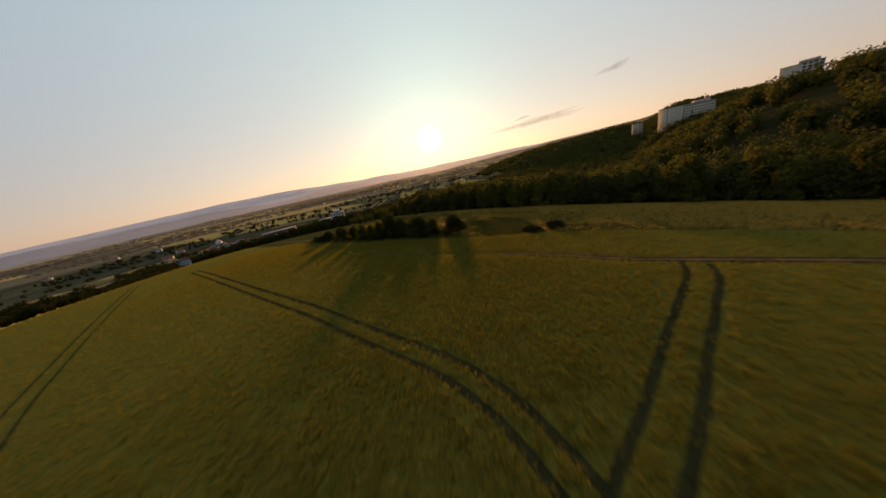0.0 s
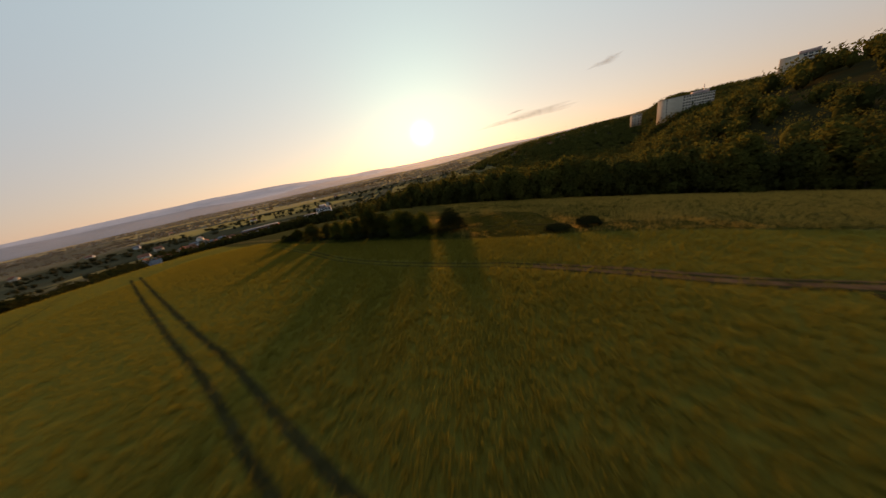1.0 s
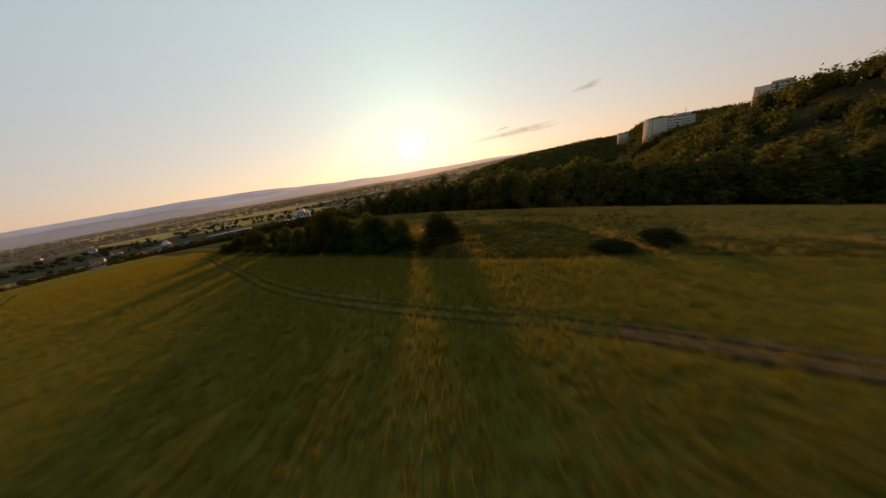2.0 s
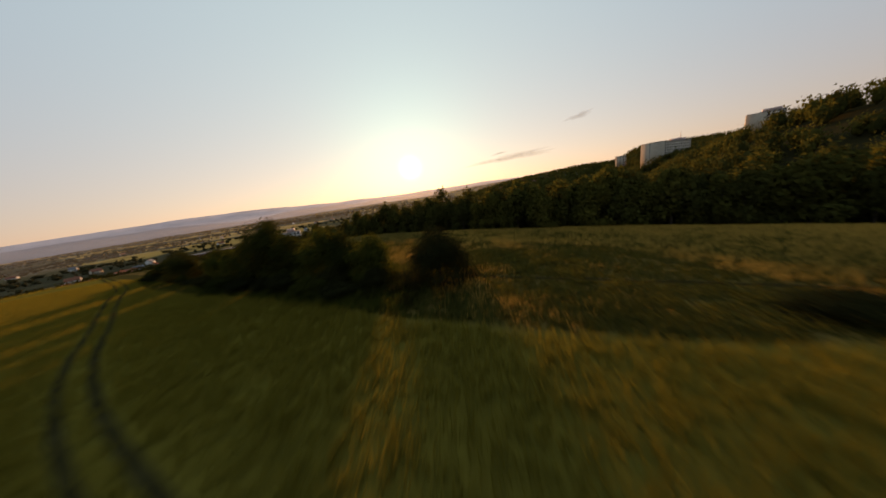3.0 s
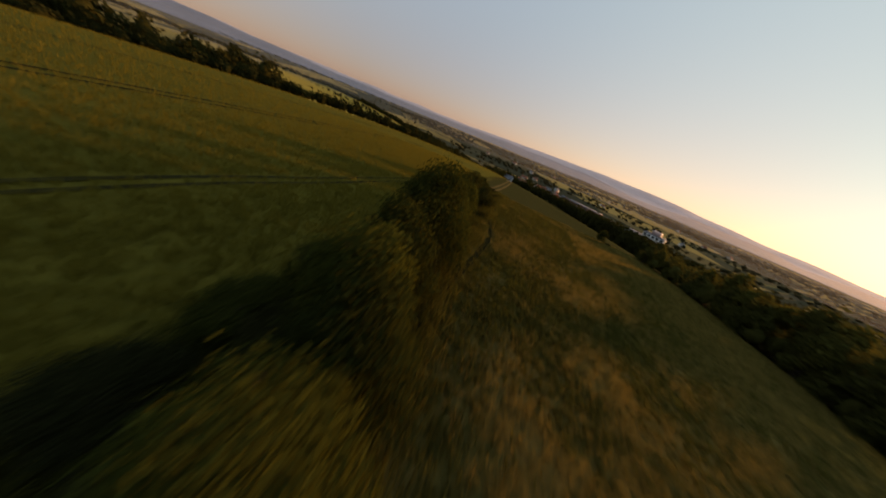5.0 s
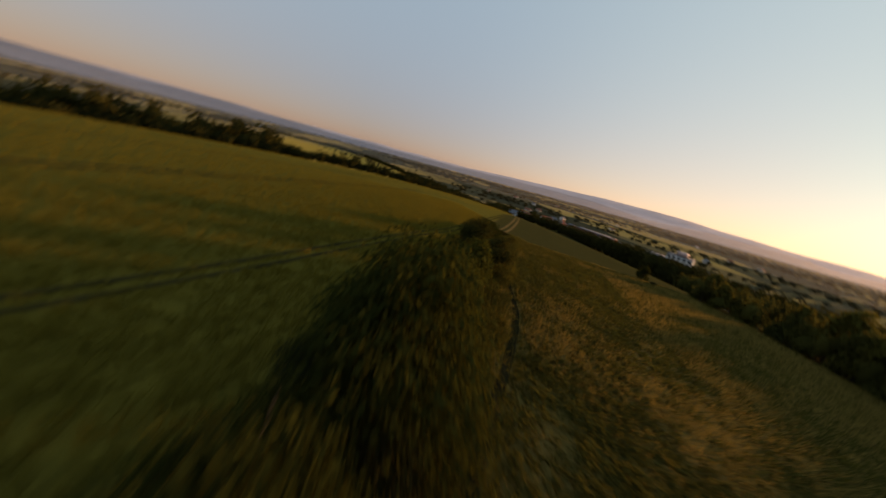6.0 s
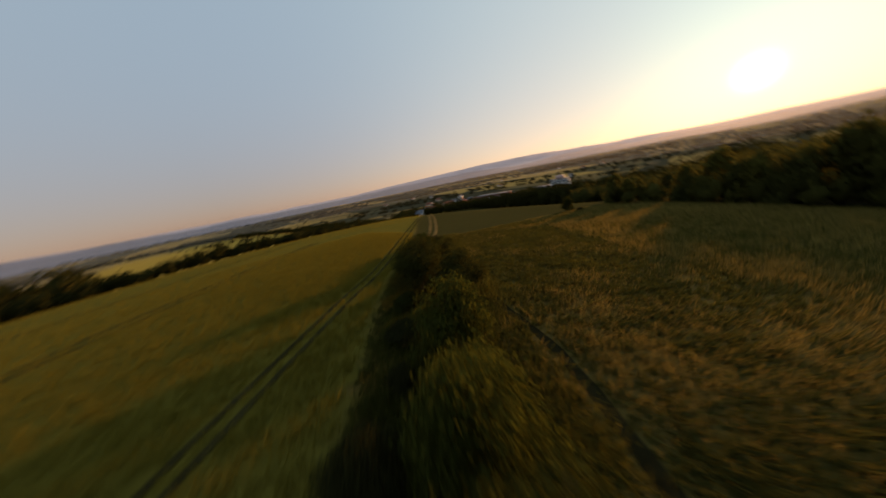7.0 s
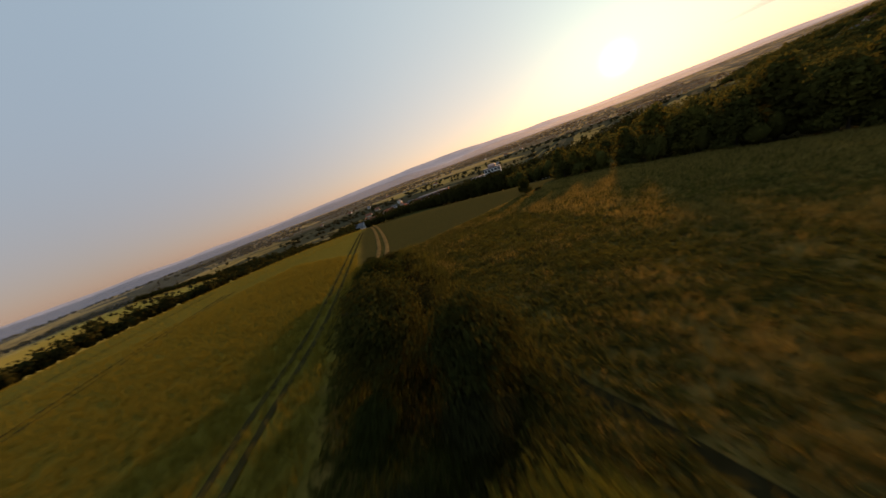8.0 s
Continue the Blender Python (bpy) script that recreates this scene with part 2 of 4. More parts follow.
def build_ground():
    xs, ys = axis(-60, 44, 0.6, 4900), axis(-2, 122, 0.6, 4900)
    X, Y = np.meshgrid(xs, ys)
    Z = height(X, Y)
    rng = np.random.default_rng(3)
    near = np.exp(-np.maximum(np.hypot(X + 10, Y - 55) - 90, 0) / 30)
    Z = Z + near * 0.02 * rng.standard_normal(X.shape)
    n = len(xs)
    idx = np.arange(X.size).reshape(X.shape)
    faces = np.stack([idx[:-1, :-1], idx[:-1, 1:], idx[1:, 1:], idx[1:, :-1]], -1).reshape(-1, 4)
    me = mesh_np("ground", np.stack([X, Y, Z], -1).reshape(-1, 3), faces, LAND, True)
    s = side(X, Y, EDGE)
    beyond = side(X, Y, MEADOW_END)
    add_attr(me, "meadow", step(s + 0.25 * rng.standard_normal(X.shape), -0.4, 0.6))
    add_attr(me, "tilled", step(s, 0, 0.6) * step(beyond, 0, 0.8))
    west = side(X, Y, FIELD_WEST)
    past = side(X, Y, VALLEY_HEDGE)
    add_attr(me, "pale", step(west, 2, 6) * step(past, 0, 8))
    add_attr(me, "valley", np.maximum(step(west, 2, 6) * step(-past, 0, 8), np.maximum(step(Y + 0.5 * X, 215, 250), step(-Y, 140, 200))))
    # the wood's floor, where litter and painted tree shade go
    add_attr(me, "shaded_litter", step(-side(X, Y, WOOD_EDGE), 0, 3) * step(X, -32, -28) * step(X - 0.35 * (Y - 130), -40, -20) * step(-Y, -640, -600) * step(-X, -790, -740))
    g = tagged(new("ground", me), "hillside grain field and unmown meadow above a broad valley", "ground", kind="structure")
    return g


build_ground()


# ---------- helpers for things ----------
def empty(name, m, label="", category="", group="", kind=""):
    ob = new(name)
    ob.empty_display_size = 0.3
    ob.matrix_basis = m
    return tagged(ob, label, category, group, kind)


def part(name, me, parent, label=""):
    ob = new(name, me)
    ob.parent = parent
    return tagged(ob, label)


def tube(points, radii, sides=7):
    """A tapered tube along points: its corners and quads."""
    P = np.array(points, float)
    V, Fc = [], []
    for i, (p, r) in enumerate(zip(P, radii)):
        t = P[min(i + 1, len(P) - 1)] - P[max(i - 1, 0)]
        t = t / np.linalg.norm(t)
        a = np.cross(t, (0.3, 1.0, 0.2)); a /= np.linalg.norm(a)
        b = np.cross(t, a)
        for k in range(sides):
            w = 2 * math.pi * k / sides
            V.append(p + r * (math.cos(w) * a + math.sin(w) * b))
    for i in range(len(P) - 1):
        for k in range(sides):
            j = (k + 1) % sides
            Fc.append((i * sides + k, i * sides + j, (i + 1) * sides + j, (i + 1) * sides + k))
    return V, Fc


def joined(pieces):
    V, Fc = [], []
    for v, f in pieces:
        o = len(V)
        V.extend(v)
        Fc.extend(tuple(i + o for i in q) for q in f)
    return V, Fc


def wood_mesh(name, tall, radius, spread, material, rng, limbs=6, start=0.25):
    lean = rng.normal(0, 0.04, 2) * tall
    pts = [(lean[0] * f * f, lean[1] * f * f, tall * f * 0.85 - 0.15) for f in (0, 0.15, 0.4, 0.7, 1.0)]
    pieces = [tube(pts, [radius * k for k in (1.35, 1.0, 0.75, 0.45, 0.12)])]
    for i in range(limbs):
        f = start + (0.85 - start) * (i + rng.random()) / limbs
        a = i * 2.4 + rng.random()
        z0 = tall * f * 0.85
        ln = spread * (1.0 - 0.45 * f) * rng.uniform(0.5, 0.78)
        b = (lean[0] * f * f, lean[1] * f * f, z0)
        pieces.append(tube([b, (b[0] + math.cos(a) * ln * 0.5, b[1] + math.sin(a) * ln * 0.5, z0 + ln * 0.3),
                            (b[0] + math.cos(a) * ln, b[1] + math.sin(a) * ln, z0 + ln * 0.75)],
                           [radius * 0.5 * (1 - 0.5 * f), radius * 0.3, radius * 0.06], 5))
    v, f = joined(pieces)
    return mesh_np(name, v, f, material, True)


def leaf_cloud(lobes, count, size, rng, hollow=0.55, three=False):
    """Corners and quads of many small leaf sprays that fill the lobes, thickest near their skin."""
    L = np.array(lobes, float)
    vol = (L[:, 3] * L[:, 4] * L[:, 5]) ** 0.75
    pick = rng.choice(len(L), count, p=vol / vol.sum())
    d = rng.standard_normal((count, 3)); d /= np.linalg.norm(d, axis=1)[:, None]
    r = (hollow + (1 - hollow) * rng.random(count) ** 0.6) * (1 + 0.16 * rng.standard_normal(count))
    c = L[pick, :3] + d * L[pick, 3:6] * r[:, None]
    nrm = d + 0.6 * rng.standard_normal((count, 3)); nrm /= np.linalg.norm(nrm, axis=1)[:, None]
    a = np.cross(nrm, rng.standard_normal((count, 3))); a /= np.linalg.norm(a, axis=1)[:, None]
    b = np.cross(nrm, a)
    s = size * rng.uniform(0.55, 1.35, count)[:, None]
    if three:
        V = np.stack([c - a * s, c + a * s * 0.7 - b * s * 0.75 - nrm * s * 0.2, c + a * s * 0.3 + b * s * 0.85 - nrm * s * 0.2], 1).reshape(-1, 3)
        return V, np.arange(3 * count).reshape(-1, 3)
    V = np.stack([c - a * s, c - b * s * 0.55 + nrm * s * 0.15, c + a * s, c + b * s * 0.55 - nrm * s * 0.1], 1).reshape(-1, 3)
    return V, np.arange(4 * count).reshape(-1, 4)


def lobes_of(tall, spread, rng, count=7, low=0.15):
    """Uneven lobes for a crown of that height and half width."""
    out = [(0, 0, tall * 0.58, spread * 0.62, spread * 0.62, tall * 0.36)]
    for i in range(count):
        a, f = i * 2.4 + rng.random(), rng.uniform(low, 0.82)
        k = spread * rng.uniform(0.35, 0.62) * (1.05 - 0.45 * f)
        out.append((math.cos(a) * spread * 0.6 * (1.05 - 0.5 * f), math.sin(a) * spread * 0.6 * (1.05 - 0.5 * f), tall * (0.12 + 0.76 * f), k, k, tall * rng.uniform(0.13, 0.22)))
    out.append((rng.normal(0, 0.1) * spread, rng.normal(0, 0.1) * spread, tall * 0.86, spread * 0.34, spread * 0.34, tall * 0.15))
    return out


BARK = plain("bark", (0.055, 0.042, 0.03), 0.95, 2.5, 0.35)
LEAF = leaf_material("leaves", (0.017, 0.022, 0.006), (0.033, 0.037, 0.009), (0.072, 0.076, 0.012), 0.2)
LEAF_OLIVE = leaf_material("leaves_olive", (0.025, 0.029, 0.008), (0.048, 0.046, 0.012), (0.088, 0.079, 0.014), 0.2)
# darkest leaf copy: shade on low shrubs and the backlit corner tree, as colour
LEAF_SHADED = leaf_material("leaves_dark", (0.014, 0.016, 0.006), (0.026, 0.026, 0.010), (0.043, 0.038, 0.010), 0.10)
WOOD_DARK = leaf_material("wood_leaves_dark", (0.036, 0.039, 0.012), (0.058, 0.057, 0.016), (0.095, 0.087, 0.019), 0.26)
WOOD_OLIVE = leaf_material("wood_leaves_olive", (0.048, 0.050, 0.013), (0.081, 0.075, 0.019), (0.132, 0.117, 0.021), 0.28)
# near-black bramble leaves: deep shade of the hedge foot put into colour
SHADE = leaf_material("shaded_bramble_leaves", (0.010, 0.011, 0.004), (0.022, 0.021, 0.007), (0.04, 0.034, 0.008), 0.12)
# brighter leaf copy: low sunlight on some shrubs put into the green
LEAF_LIT = leaf_material("leaves_lit", (0.022, 0.028, 0.007), (0.044, 0.050, 0.011), (0.12, 0.126, 0.018), 0.24)
# greyer leaf copy for valley trees: distance haze mixed into the colour
VALLEY_LEAF_HAZY = leaf_material("hazy_valley_leaves", (0.029, 0.029, 0.015), (0.043, 0.040, 0.021), (0.049, 0.043, 0.015), 0.12)
FAR_LEAF = leaf_material("far_leaves", (0.023, 0.024, 0.008), (0.039, 0.037, 0.011), (0.057, 0.051, 0.010), 0.12)
STRAW = leaf_material("dry_stems", (0.078, 0.065, 0.020), (0.174, 0.133, 0.040), (0.372, 0.260, 0.062), 0.26)
# brighter copy of the straw: the meadow's warm glow put into its colour
STRAW_LIT = leaf_material("lit_stems", (0.168, 0.114, 0.027), (0.360, 0.225, 0.054), (0.600, 0.360, 0.077), 0.34)
GRAIN = leaf_material("grain_blades", (0.073, 0.069, 0.013), (0.140, 0.112, 0.020), (0.213, 0.169, 0.023), 0.38)
HERB = leaf_material("meadow_herbs", (0.036, 0.038, 0.010), (0.083, 0.074, 0.018), (0.125, 0.114, 0.020), 0.28)


def tree_kind(name, tall, spread, leaves, size, leaf, seed, low=0.15, radius=None, limbs=6, three=False, lobes=7):
    """The meshes of one kind of tree: trunk and crown."""
    rng = np.random.default_rng(seed)
    trunk = wood_mesh(name + "_trunk", tall, radius or tall * 0.022, spread, BARK, rng, limbs)
    v, f = leaf_cloud(lobes_of(tall, spread, rng, lobes, low), leaves, size, rng, 0.4, three)
    v[:, 2] = np.maximum(v[:, 2], 0.02)
    crown = mesh_np(name + "_crown", v, f, leaf)
    return trunk, crown


def plant(name, kind, x, y, turn, scale, label, category, group):
    root = empty(name, pose(x, y, ground_z(x, y) - 0.05, 0, 0, turn), label, category, group)
    root.scale = scale if isinstance(scale, tuple) else (scale, scale, scale)
    part("trunk", kind[0], root)
    part("crown", kind[1], root)
    return root


# ---------- hedge along the field's edge ----------
SHRUBS = [tree_kind("shrub", 3.0, 1.7, 15000, 0.055, m, 20 + i, low=-0.06, radius=0.06, limbs=9, lobes=10) for i, m in enumerate((LEAF, LEAF_OLIVE, LEAF_SHADED, LEAF_LIT))]
TREES = [tree_kind("small_tree", 4.5, 2.1, 24000, 0.055, m, 30 + i, low=0.0, radius=0.11, limbs=9, lobes=11) for i, m in enumerate((LEAF, LEAF_OLIVE))]
LONE = tree_kind("corner_tree", 4.1, 2.9, 26000, 0.06, LEAF_SHADED, 37, low=-0.12, radius=0.12, limbs=9, lobes=14)
HEDGE = [
    # kind, look, x, y, height, half width
    ("s", 3, -1.6, 57.8, 4.0, 2.3), ("s", 0, -3.9, 59.6, 4.4, 2.2), ("s", 3, -6.0, 59.6, 4.9, 2.4), ("s", 0, -8.8, 61.4, 4.8, 2.4),
    ("t", 0, -12.0, 63.9, 6.4, 3.0), ("s", 0, -15.2, 66.0, 4.4, 2.2), ("s", 3, -18.2, 68.2, 3.9, 2.0), ("s", 3, -21.6, 70.6, 4.0, 1.9),
    ("t", 1, -28.8, 74.6, 4.3, 2.4), ("s", 1, -25.2, 75.2, 3.6, 2.0), ("s", 0, -35.0, 80.2, 3.2, 2.1),
]
HEDGE_BACK = [
    ("s", 2, -1.2, 55.8, 1.7, 1.4), ("s", 2, -4.6, 57.6, 2.0, 1.5), ("s", 2, -10.6, 63.2, 2.6, 1.6), ("s", 2, -14.2, 64.4, 2.4, 1.7), ("s", 0, -19.8, 69.8, 2.1, 1.4),
    ("s", 2, -24.6, 73.4, 1.3, 1.3), ("s", 2, -30.9, 78.6, 1.6, 1.4), ("s", 2, -38.2, 82.2, 1.9, 1.5), ("s", 2, -41.0, 84.2, 1.8, 1.4),
]
# low dark growth that reaches out to the grain
HEDGE_SKIRT = [(-3.6, 54.6), (-6.2, 56.6), (-8.9, 58.6), (-11.4, 60.4), (-14.2, 62.0), (-17.2, 63.9), (-20.0, 65.8), (-22.4, 68.6), (-25.0, 70.4), (-27.6, 72.4), (-30.6, 74.4), (-33.5, 76.8), (-36.6, 79.0), (-39.4, 81.8)]
HEDGE_BACK += [("s", (2, 0)[k % 4 == 1], px, py, 1.35 + 0.45 * math.sin(2.3 * k) ** 2 - 0.5 * (6 < k < 12), 1.55 + 0.3 * math.sin(1.7 * k) - 0.45 * (6 < k < 12)) for k, (px, py) in enumerate(HEDGE_SKIRT)]
for sort, k, x, y, tall, half in HEDGE + HEDGE_BACK:
    kind, t0, w0 = (SHRUBS[k], 3.0, 1.7) if sort == "s" else (TREES[k], 4.5, 2.1)
    words = ("dense green hawthorn shrub", "olive-leaved shrub with sunlit rim", "shrub coloured dark as in deep shade", "fresh green shrub coloured as if sunlit")[k] if sort == "s" else ("tall bushy hedge tree with dense dark crown", "broad hedge tree with olive crown")[k]
    plant("hedge_shrub" if sort == "s" else "hedge_tree", kind, x, y, 67 * x, (half / w0, half / w0, tall / t0), words + " in the field hedge", "shrub" if sort == "s" else "tree", "plants of the field hedge")
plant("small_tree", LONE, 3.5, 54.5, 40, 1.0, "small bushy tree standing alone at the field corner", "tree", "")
for x, y, half, tall, lab in ((20.6, 43.2, 1.9, 1.4, "low dark round bush in the dry meadow"), (16.6, 43.3, 2.0, 1.0, "low sprawling bush in the dry meadow"), (-31.9, 114.1, 0.7, 0.7, "tiny dark bush beside the meadow edge")):
    plant("bush", SHRUBS[2], x, y, 50 * x, (half / 1.7, half / 1.7, tall / 3.0), lab, "bush", "bushes in the meadow")
plant("lone_tree", TREES[0], -33.9, 113.6, 10, (0.6, 0.6, 0.62), "small lone tree at the far meadow edge", "tree", "")

# ---------- woods ----------
BIG = [tree_kind("wood_tree", 11.0, 4.0, 1950, 0.38, m, 50 + i, low=0.0, radius=0.2, limbs=5, three=True) for i, m in enumerate((WOOD_OLIVE, WOOD_OLIVE, WOOD_DARK, WOOD_DARK))]


def along(pts, gap):
    """Places every gap metres along a polyline, with the way there."""
    out, carry = [], 0.0
    for (ax, ay), (bx, by) in zip(pts, pts[1:]):
        n = math.hypot(bx - ax, by - ay)
        s = carry
        while s < n:
            out.append((ax + (bx - ax) * s / n, ay + (by - ay) * s / n, (bx - ax) / n, (by - ay) / n))
            s += gap
        carry = s - n
    return out


rng = np.random.default_rng(7)
for row, gap, back in ((0, 3.0, 1.0), (1, 4.4, 5.5), (2, 6.0, 12.0)):
    for x, y, dx, dy in along(WOOD_EDGE, gap):
        x, y = x + dy * back + rng.normal(0, 0.9), y - dx * back + rng.normal(0, 0.9)
        s = (rng.uniform(0.55, 0.85) if row == 0 else rng.uniform(0.75, 1.15)) * (0.55 + 0.45 * float(step(np.array(x), -30, 12)))
        plant("wood_tree", BIG[int(rng.integers(4))], x, y, rng.uniform(0, 360), (s * 1.05, s * 1.05, s), "broadleaf tree in the dense wood beside the meadow", "tree", "trees at the wood's edge")


def core(x, y, z, rx, rz, rg):
    """A low, lumpy closed body for the shaded inside of a far crown."""
    V = [(x, y, z + rz)]
    for f in (0.75, 0.1, -0.6):
        for k in range(7):
            w, j = 2 * math.pi * (k + 0.5 * f) / 7, rg.uniform(0.8, 1.15)
            r = rx * math.sqrt(1 - f * f) * j
            V.append((x + math.cos(w) * r, y + math.sin(w) * r, z + rz * f * j))
    V.append((x, y, z - rz))
    F3 = [(0, 1 + k, 1 + (k + 1) % 7) for k in range(7)] + [(22, 15 + (k + 1) % 7, 15 + k) for k in range(7)]
    for o in (1, 8):
        for k in range(7):
            j = (k + 1) % 7
            F3 += [(o + k, o + 7 + k, o + 7 + j), (o + k, o + 7 + j, o + j)]
    return V, F3


def canopy(name, places, sprays, size, leaf, label, seed):
    """A far wood or hedge as one mass of many uneven crowns."""
    rg = np.random.default_rng(seed)
    Vs, Fs, o = [], [], 0
    for x, y, tall, half in places:
        z = ground_z(x, y)
        lobes = [(x, y, z + tall * 0.55, half, half, tall * 0.46)] + [(x + rg.normal(0, 0.45) * half, y + rg.normal(0, 0.45) * half, z + tall * rg.uniform(0.4, 0.85), half * 0.55, half * 0.55, tall * 0.2) for _ in range(3)]
        v, f = leaf_cloud(lobes, sprays, size * (0.4 + tall / 16), rg, 0.35, True)
        Vs.append(v); Fs.append(f + o); o += len(v)
        v, f = core(x, y, z + tall * 0.42, half * 0.5, tall * 0.38, rg)
        Vs.append(np.array(v)); Fs.append(np.array(f) + o); o += len(v)
    return tagged(new(name, mesh_np(name, np.concatenate(Vs), np.concatenate(Fs), leaf)), label, "woodland", kind="stuff")


def scatter(count, x0, x1, y0, y1, test, lo, hi, wide, seed):
    rg, out = np.random.default_rng(seed), []
    while len(out) < count:
        x, y = rg.uniform(x0, x1), rg.uniform(y0, y1)
        if test(x, y):
            t = rg.uniform(lo, hi)
            out.append((x, y, t, t * wide * rg.uniform(0.8, 1.2)))
    return out


def on_hill(x, y):
    if side(np.array(x), np.array(y), WOOD_EDGE) > -15:
        return False
    return x > 0.35 * (y - 130) - 25


hill = scatter(1450, -30, 330, -60, 330, on_hill, 7, 12, 0.45, 11)
far_hill = scatter(900, 300, 760, -60, 650, on_hill, 9, 13, 0.8, 12) + scatter(420, 60, 330, 300, 620, on_hill, 8, 11, 0.75, 27) + scatter(1000, 130, 830, 530, 930, lambda x, y: ((x - 480) / 340) ** 2 + ((y - 730) / 195) ** 2 < 1, 9, 14, 0.8, 29)
# the slope below the tall blocks, with one small clearing
slope = scatter(620, 60, 420, 180, 700, lambda x, y: 0.30 < x / y < 1.05 and math.hypot(x, y) > 215 and math.hypot(x - 172, y - 232) > 34, 9, 13, 0.62, 33)
rim = [p for p in hill if abs(float(side(np.array(p[0]), np.array(p[1]), WOOD_EDGE))) < 50]
deep = [p for p in hill if abs(float(side(np.array(p[0]), np.array(p[1]), WOOD_EDGE))) >= 50]
for trees, sprays, size in ((rim, 380, 0.31), (deep, 210, 0.57)):
    canopy("woodland", trees[::2], sprays, size, WOOD_DARK, "dense dark broadleaf wood covering the hillside", 13)
    canopy("woodland", trees[1::2], sprays, size, WOOD_OLIVE, "dense olive-green broadleaf wood covering the hillside", 14)
slope += [(x + rng.normal(0, 1.5), y + rng.normal(0, 1.5), rng.uniform(11, 14) + 6 * float(step(np.array(-x), -325, -285)), rng.uniform(5, 7)) for back in (-7, -14, -22) for x, y, _, _ in along([(286 - back * 0.36 - 10, 298 + back), (289 - back * 0.36 + 84, 329 + back)], 6.5)]
slope += [(x + rng.normal(0, 1.2), y + rng.normal(0, 1.2), min(23.0, -5.0 + rng.normal(0, 1.2) - ground_z(x, y)), rng.uniform(5, 6.5)) for x, y, _, _ in along([(264, 305), (281, 287), (298, 279)], 3.6)]
canopy("woodland", slope, 120, 0.8, WOOD_DARK, "dark trees down the slope below the blocks of flats", 34)
canopy("woodland", far_hill, 72, 1.15, WOOD_DARK, "dark wood along the hill's skyline", 28)
margin = [(x + dy * rng.uniform(0, 7), y - dx * rng.uniform(0, 7), rng.uniform(2.5, 4.5), rng.uniform(1.4, 2.4)) for x, y, dx, dy in along(WOOD_EDGE, 0.9)]
canopy("wood_margin", margin, 150, 0.3, WOOD_DARK, "dark bushes filling the foot of the wood", 26)
band = scatter(230, -75, 70, 185, 260, lambda x, y: abs(y - (222 - 0.3 * (x + 20))) < 18, 8, 12, 0.4, 15)
canopy("woodland", band, 110, 0.55, WOOD_DARK, "band of dark trees beyond the fields", 16)
west = [(x + rng.normal(0, 1.5), y + rng.normal(0, 1.5), rng.uniform(3.8, 5.6) + (2.6 if rng.random() < 0.12 else 0.0), rng.uniform(2.2, 3.8)) for x, y, _, _ in along([(p[0] - 4, p[1]) for p in FIELD_WEST], 1.3)]
canopy("field_hedge", west, 190, 0.62, FAR_LEAF, "uneven dark hedge along the far side of the grain field", 17)
far_hedge = [(x + rng.normal(0, 2), y + rng.normal(0, 2), rng.uniform(8, 15), rng.uniform(6, 9)) for x, y, _, _ in along(VALLEY_HEDGE, 6)]
canopy("field_hedge", far_hedge, 90, 1.2, FAR_LEAF, "second dark hedge beyond the pale field", 18)
copse = scatter(260, -280, -130, -190, 30, lambda x, y: float(side(np.array(x), np.array(y), FIELD_WEST)) > 6, 9.5, 13.5, 0.42, 19)
canopy("woodland", copse, 170, 0.75, FAR_LEAF, "dense dark copse behind the grain field", 20)
belt = []
for x, y, dx, dy in along([(-262, 215), (-215, 250), (-165, 258), (-115, 252), (-75, 258), (-40, 268), (0, 262)], 3.4):
    for back in (0, 7, 15):
        k = rng.uniform(8, 11) + 7.5 * float(step(np.array(x), -180, -105))
        belt.append((x - dy * back + rng.normal(0, 1.6), y + dx * back + rng.normal(0, 1.6), k, k * 0.42))
canopy("woodland", belt, 200, 0.62, FAR_LEAF, "dark belt of trees along the edge of the village", 21)
village = scatter(230, -420, -40, 290, 420, lambda x, y: noise.noise((x / 40, y / 40, 1.0)) > -0.1, 5, 10, 0.5, 21)
canopy("woodland", village, 100, 0.8, FAR_LEAF, "dark garden trees round the village houses", 22)
valley = scatter(3600, -1900, 300, 330, 2200, lambda x, y: noise.noise(((x * 0.85 + y * 0.53) / 520, (y * 0.85 - x * 0.53) / 36, 3.0)) > 0.22, 4, 9, 0.85, 23)
valley += scatter(300, -1500, -320, -900, 500, lambda x, y: noise.noise(((x * 0.85 + y * 0.53) / 520, (y * 0.85 - x * 0.53) / 36, 3.0)) > 0.22, 4, 9, 0.85, 24)
for line in ([(-2900, -900), (-2500, 0), (-2300, 500)], [(-2200, 700), (-1700, 1000), (-1300, 1500)], [(-1750, 250), (-1450, 480), (-1150, 620)], [(-1000, 900), (-600, 1250), (-200, 1500)]):
    valley += [(x + rng.normal(0, 18), y + rng.normal(0, 18), rng.uniform(9, 16), rng.uniform(9, 16)) for x, y, _, _ in along(line, 14)]
canopy("woodland", valley, 24, 1.5, VALLEY_LEAF_HAZY, "scattered trees and hedgerows in the broad valley", 25)


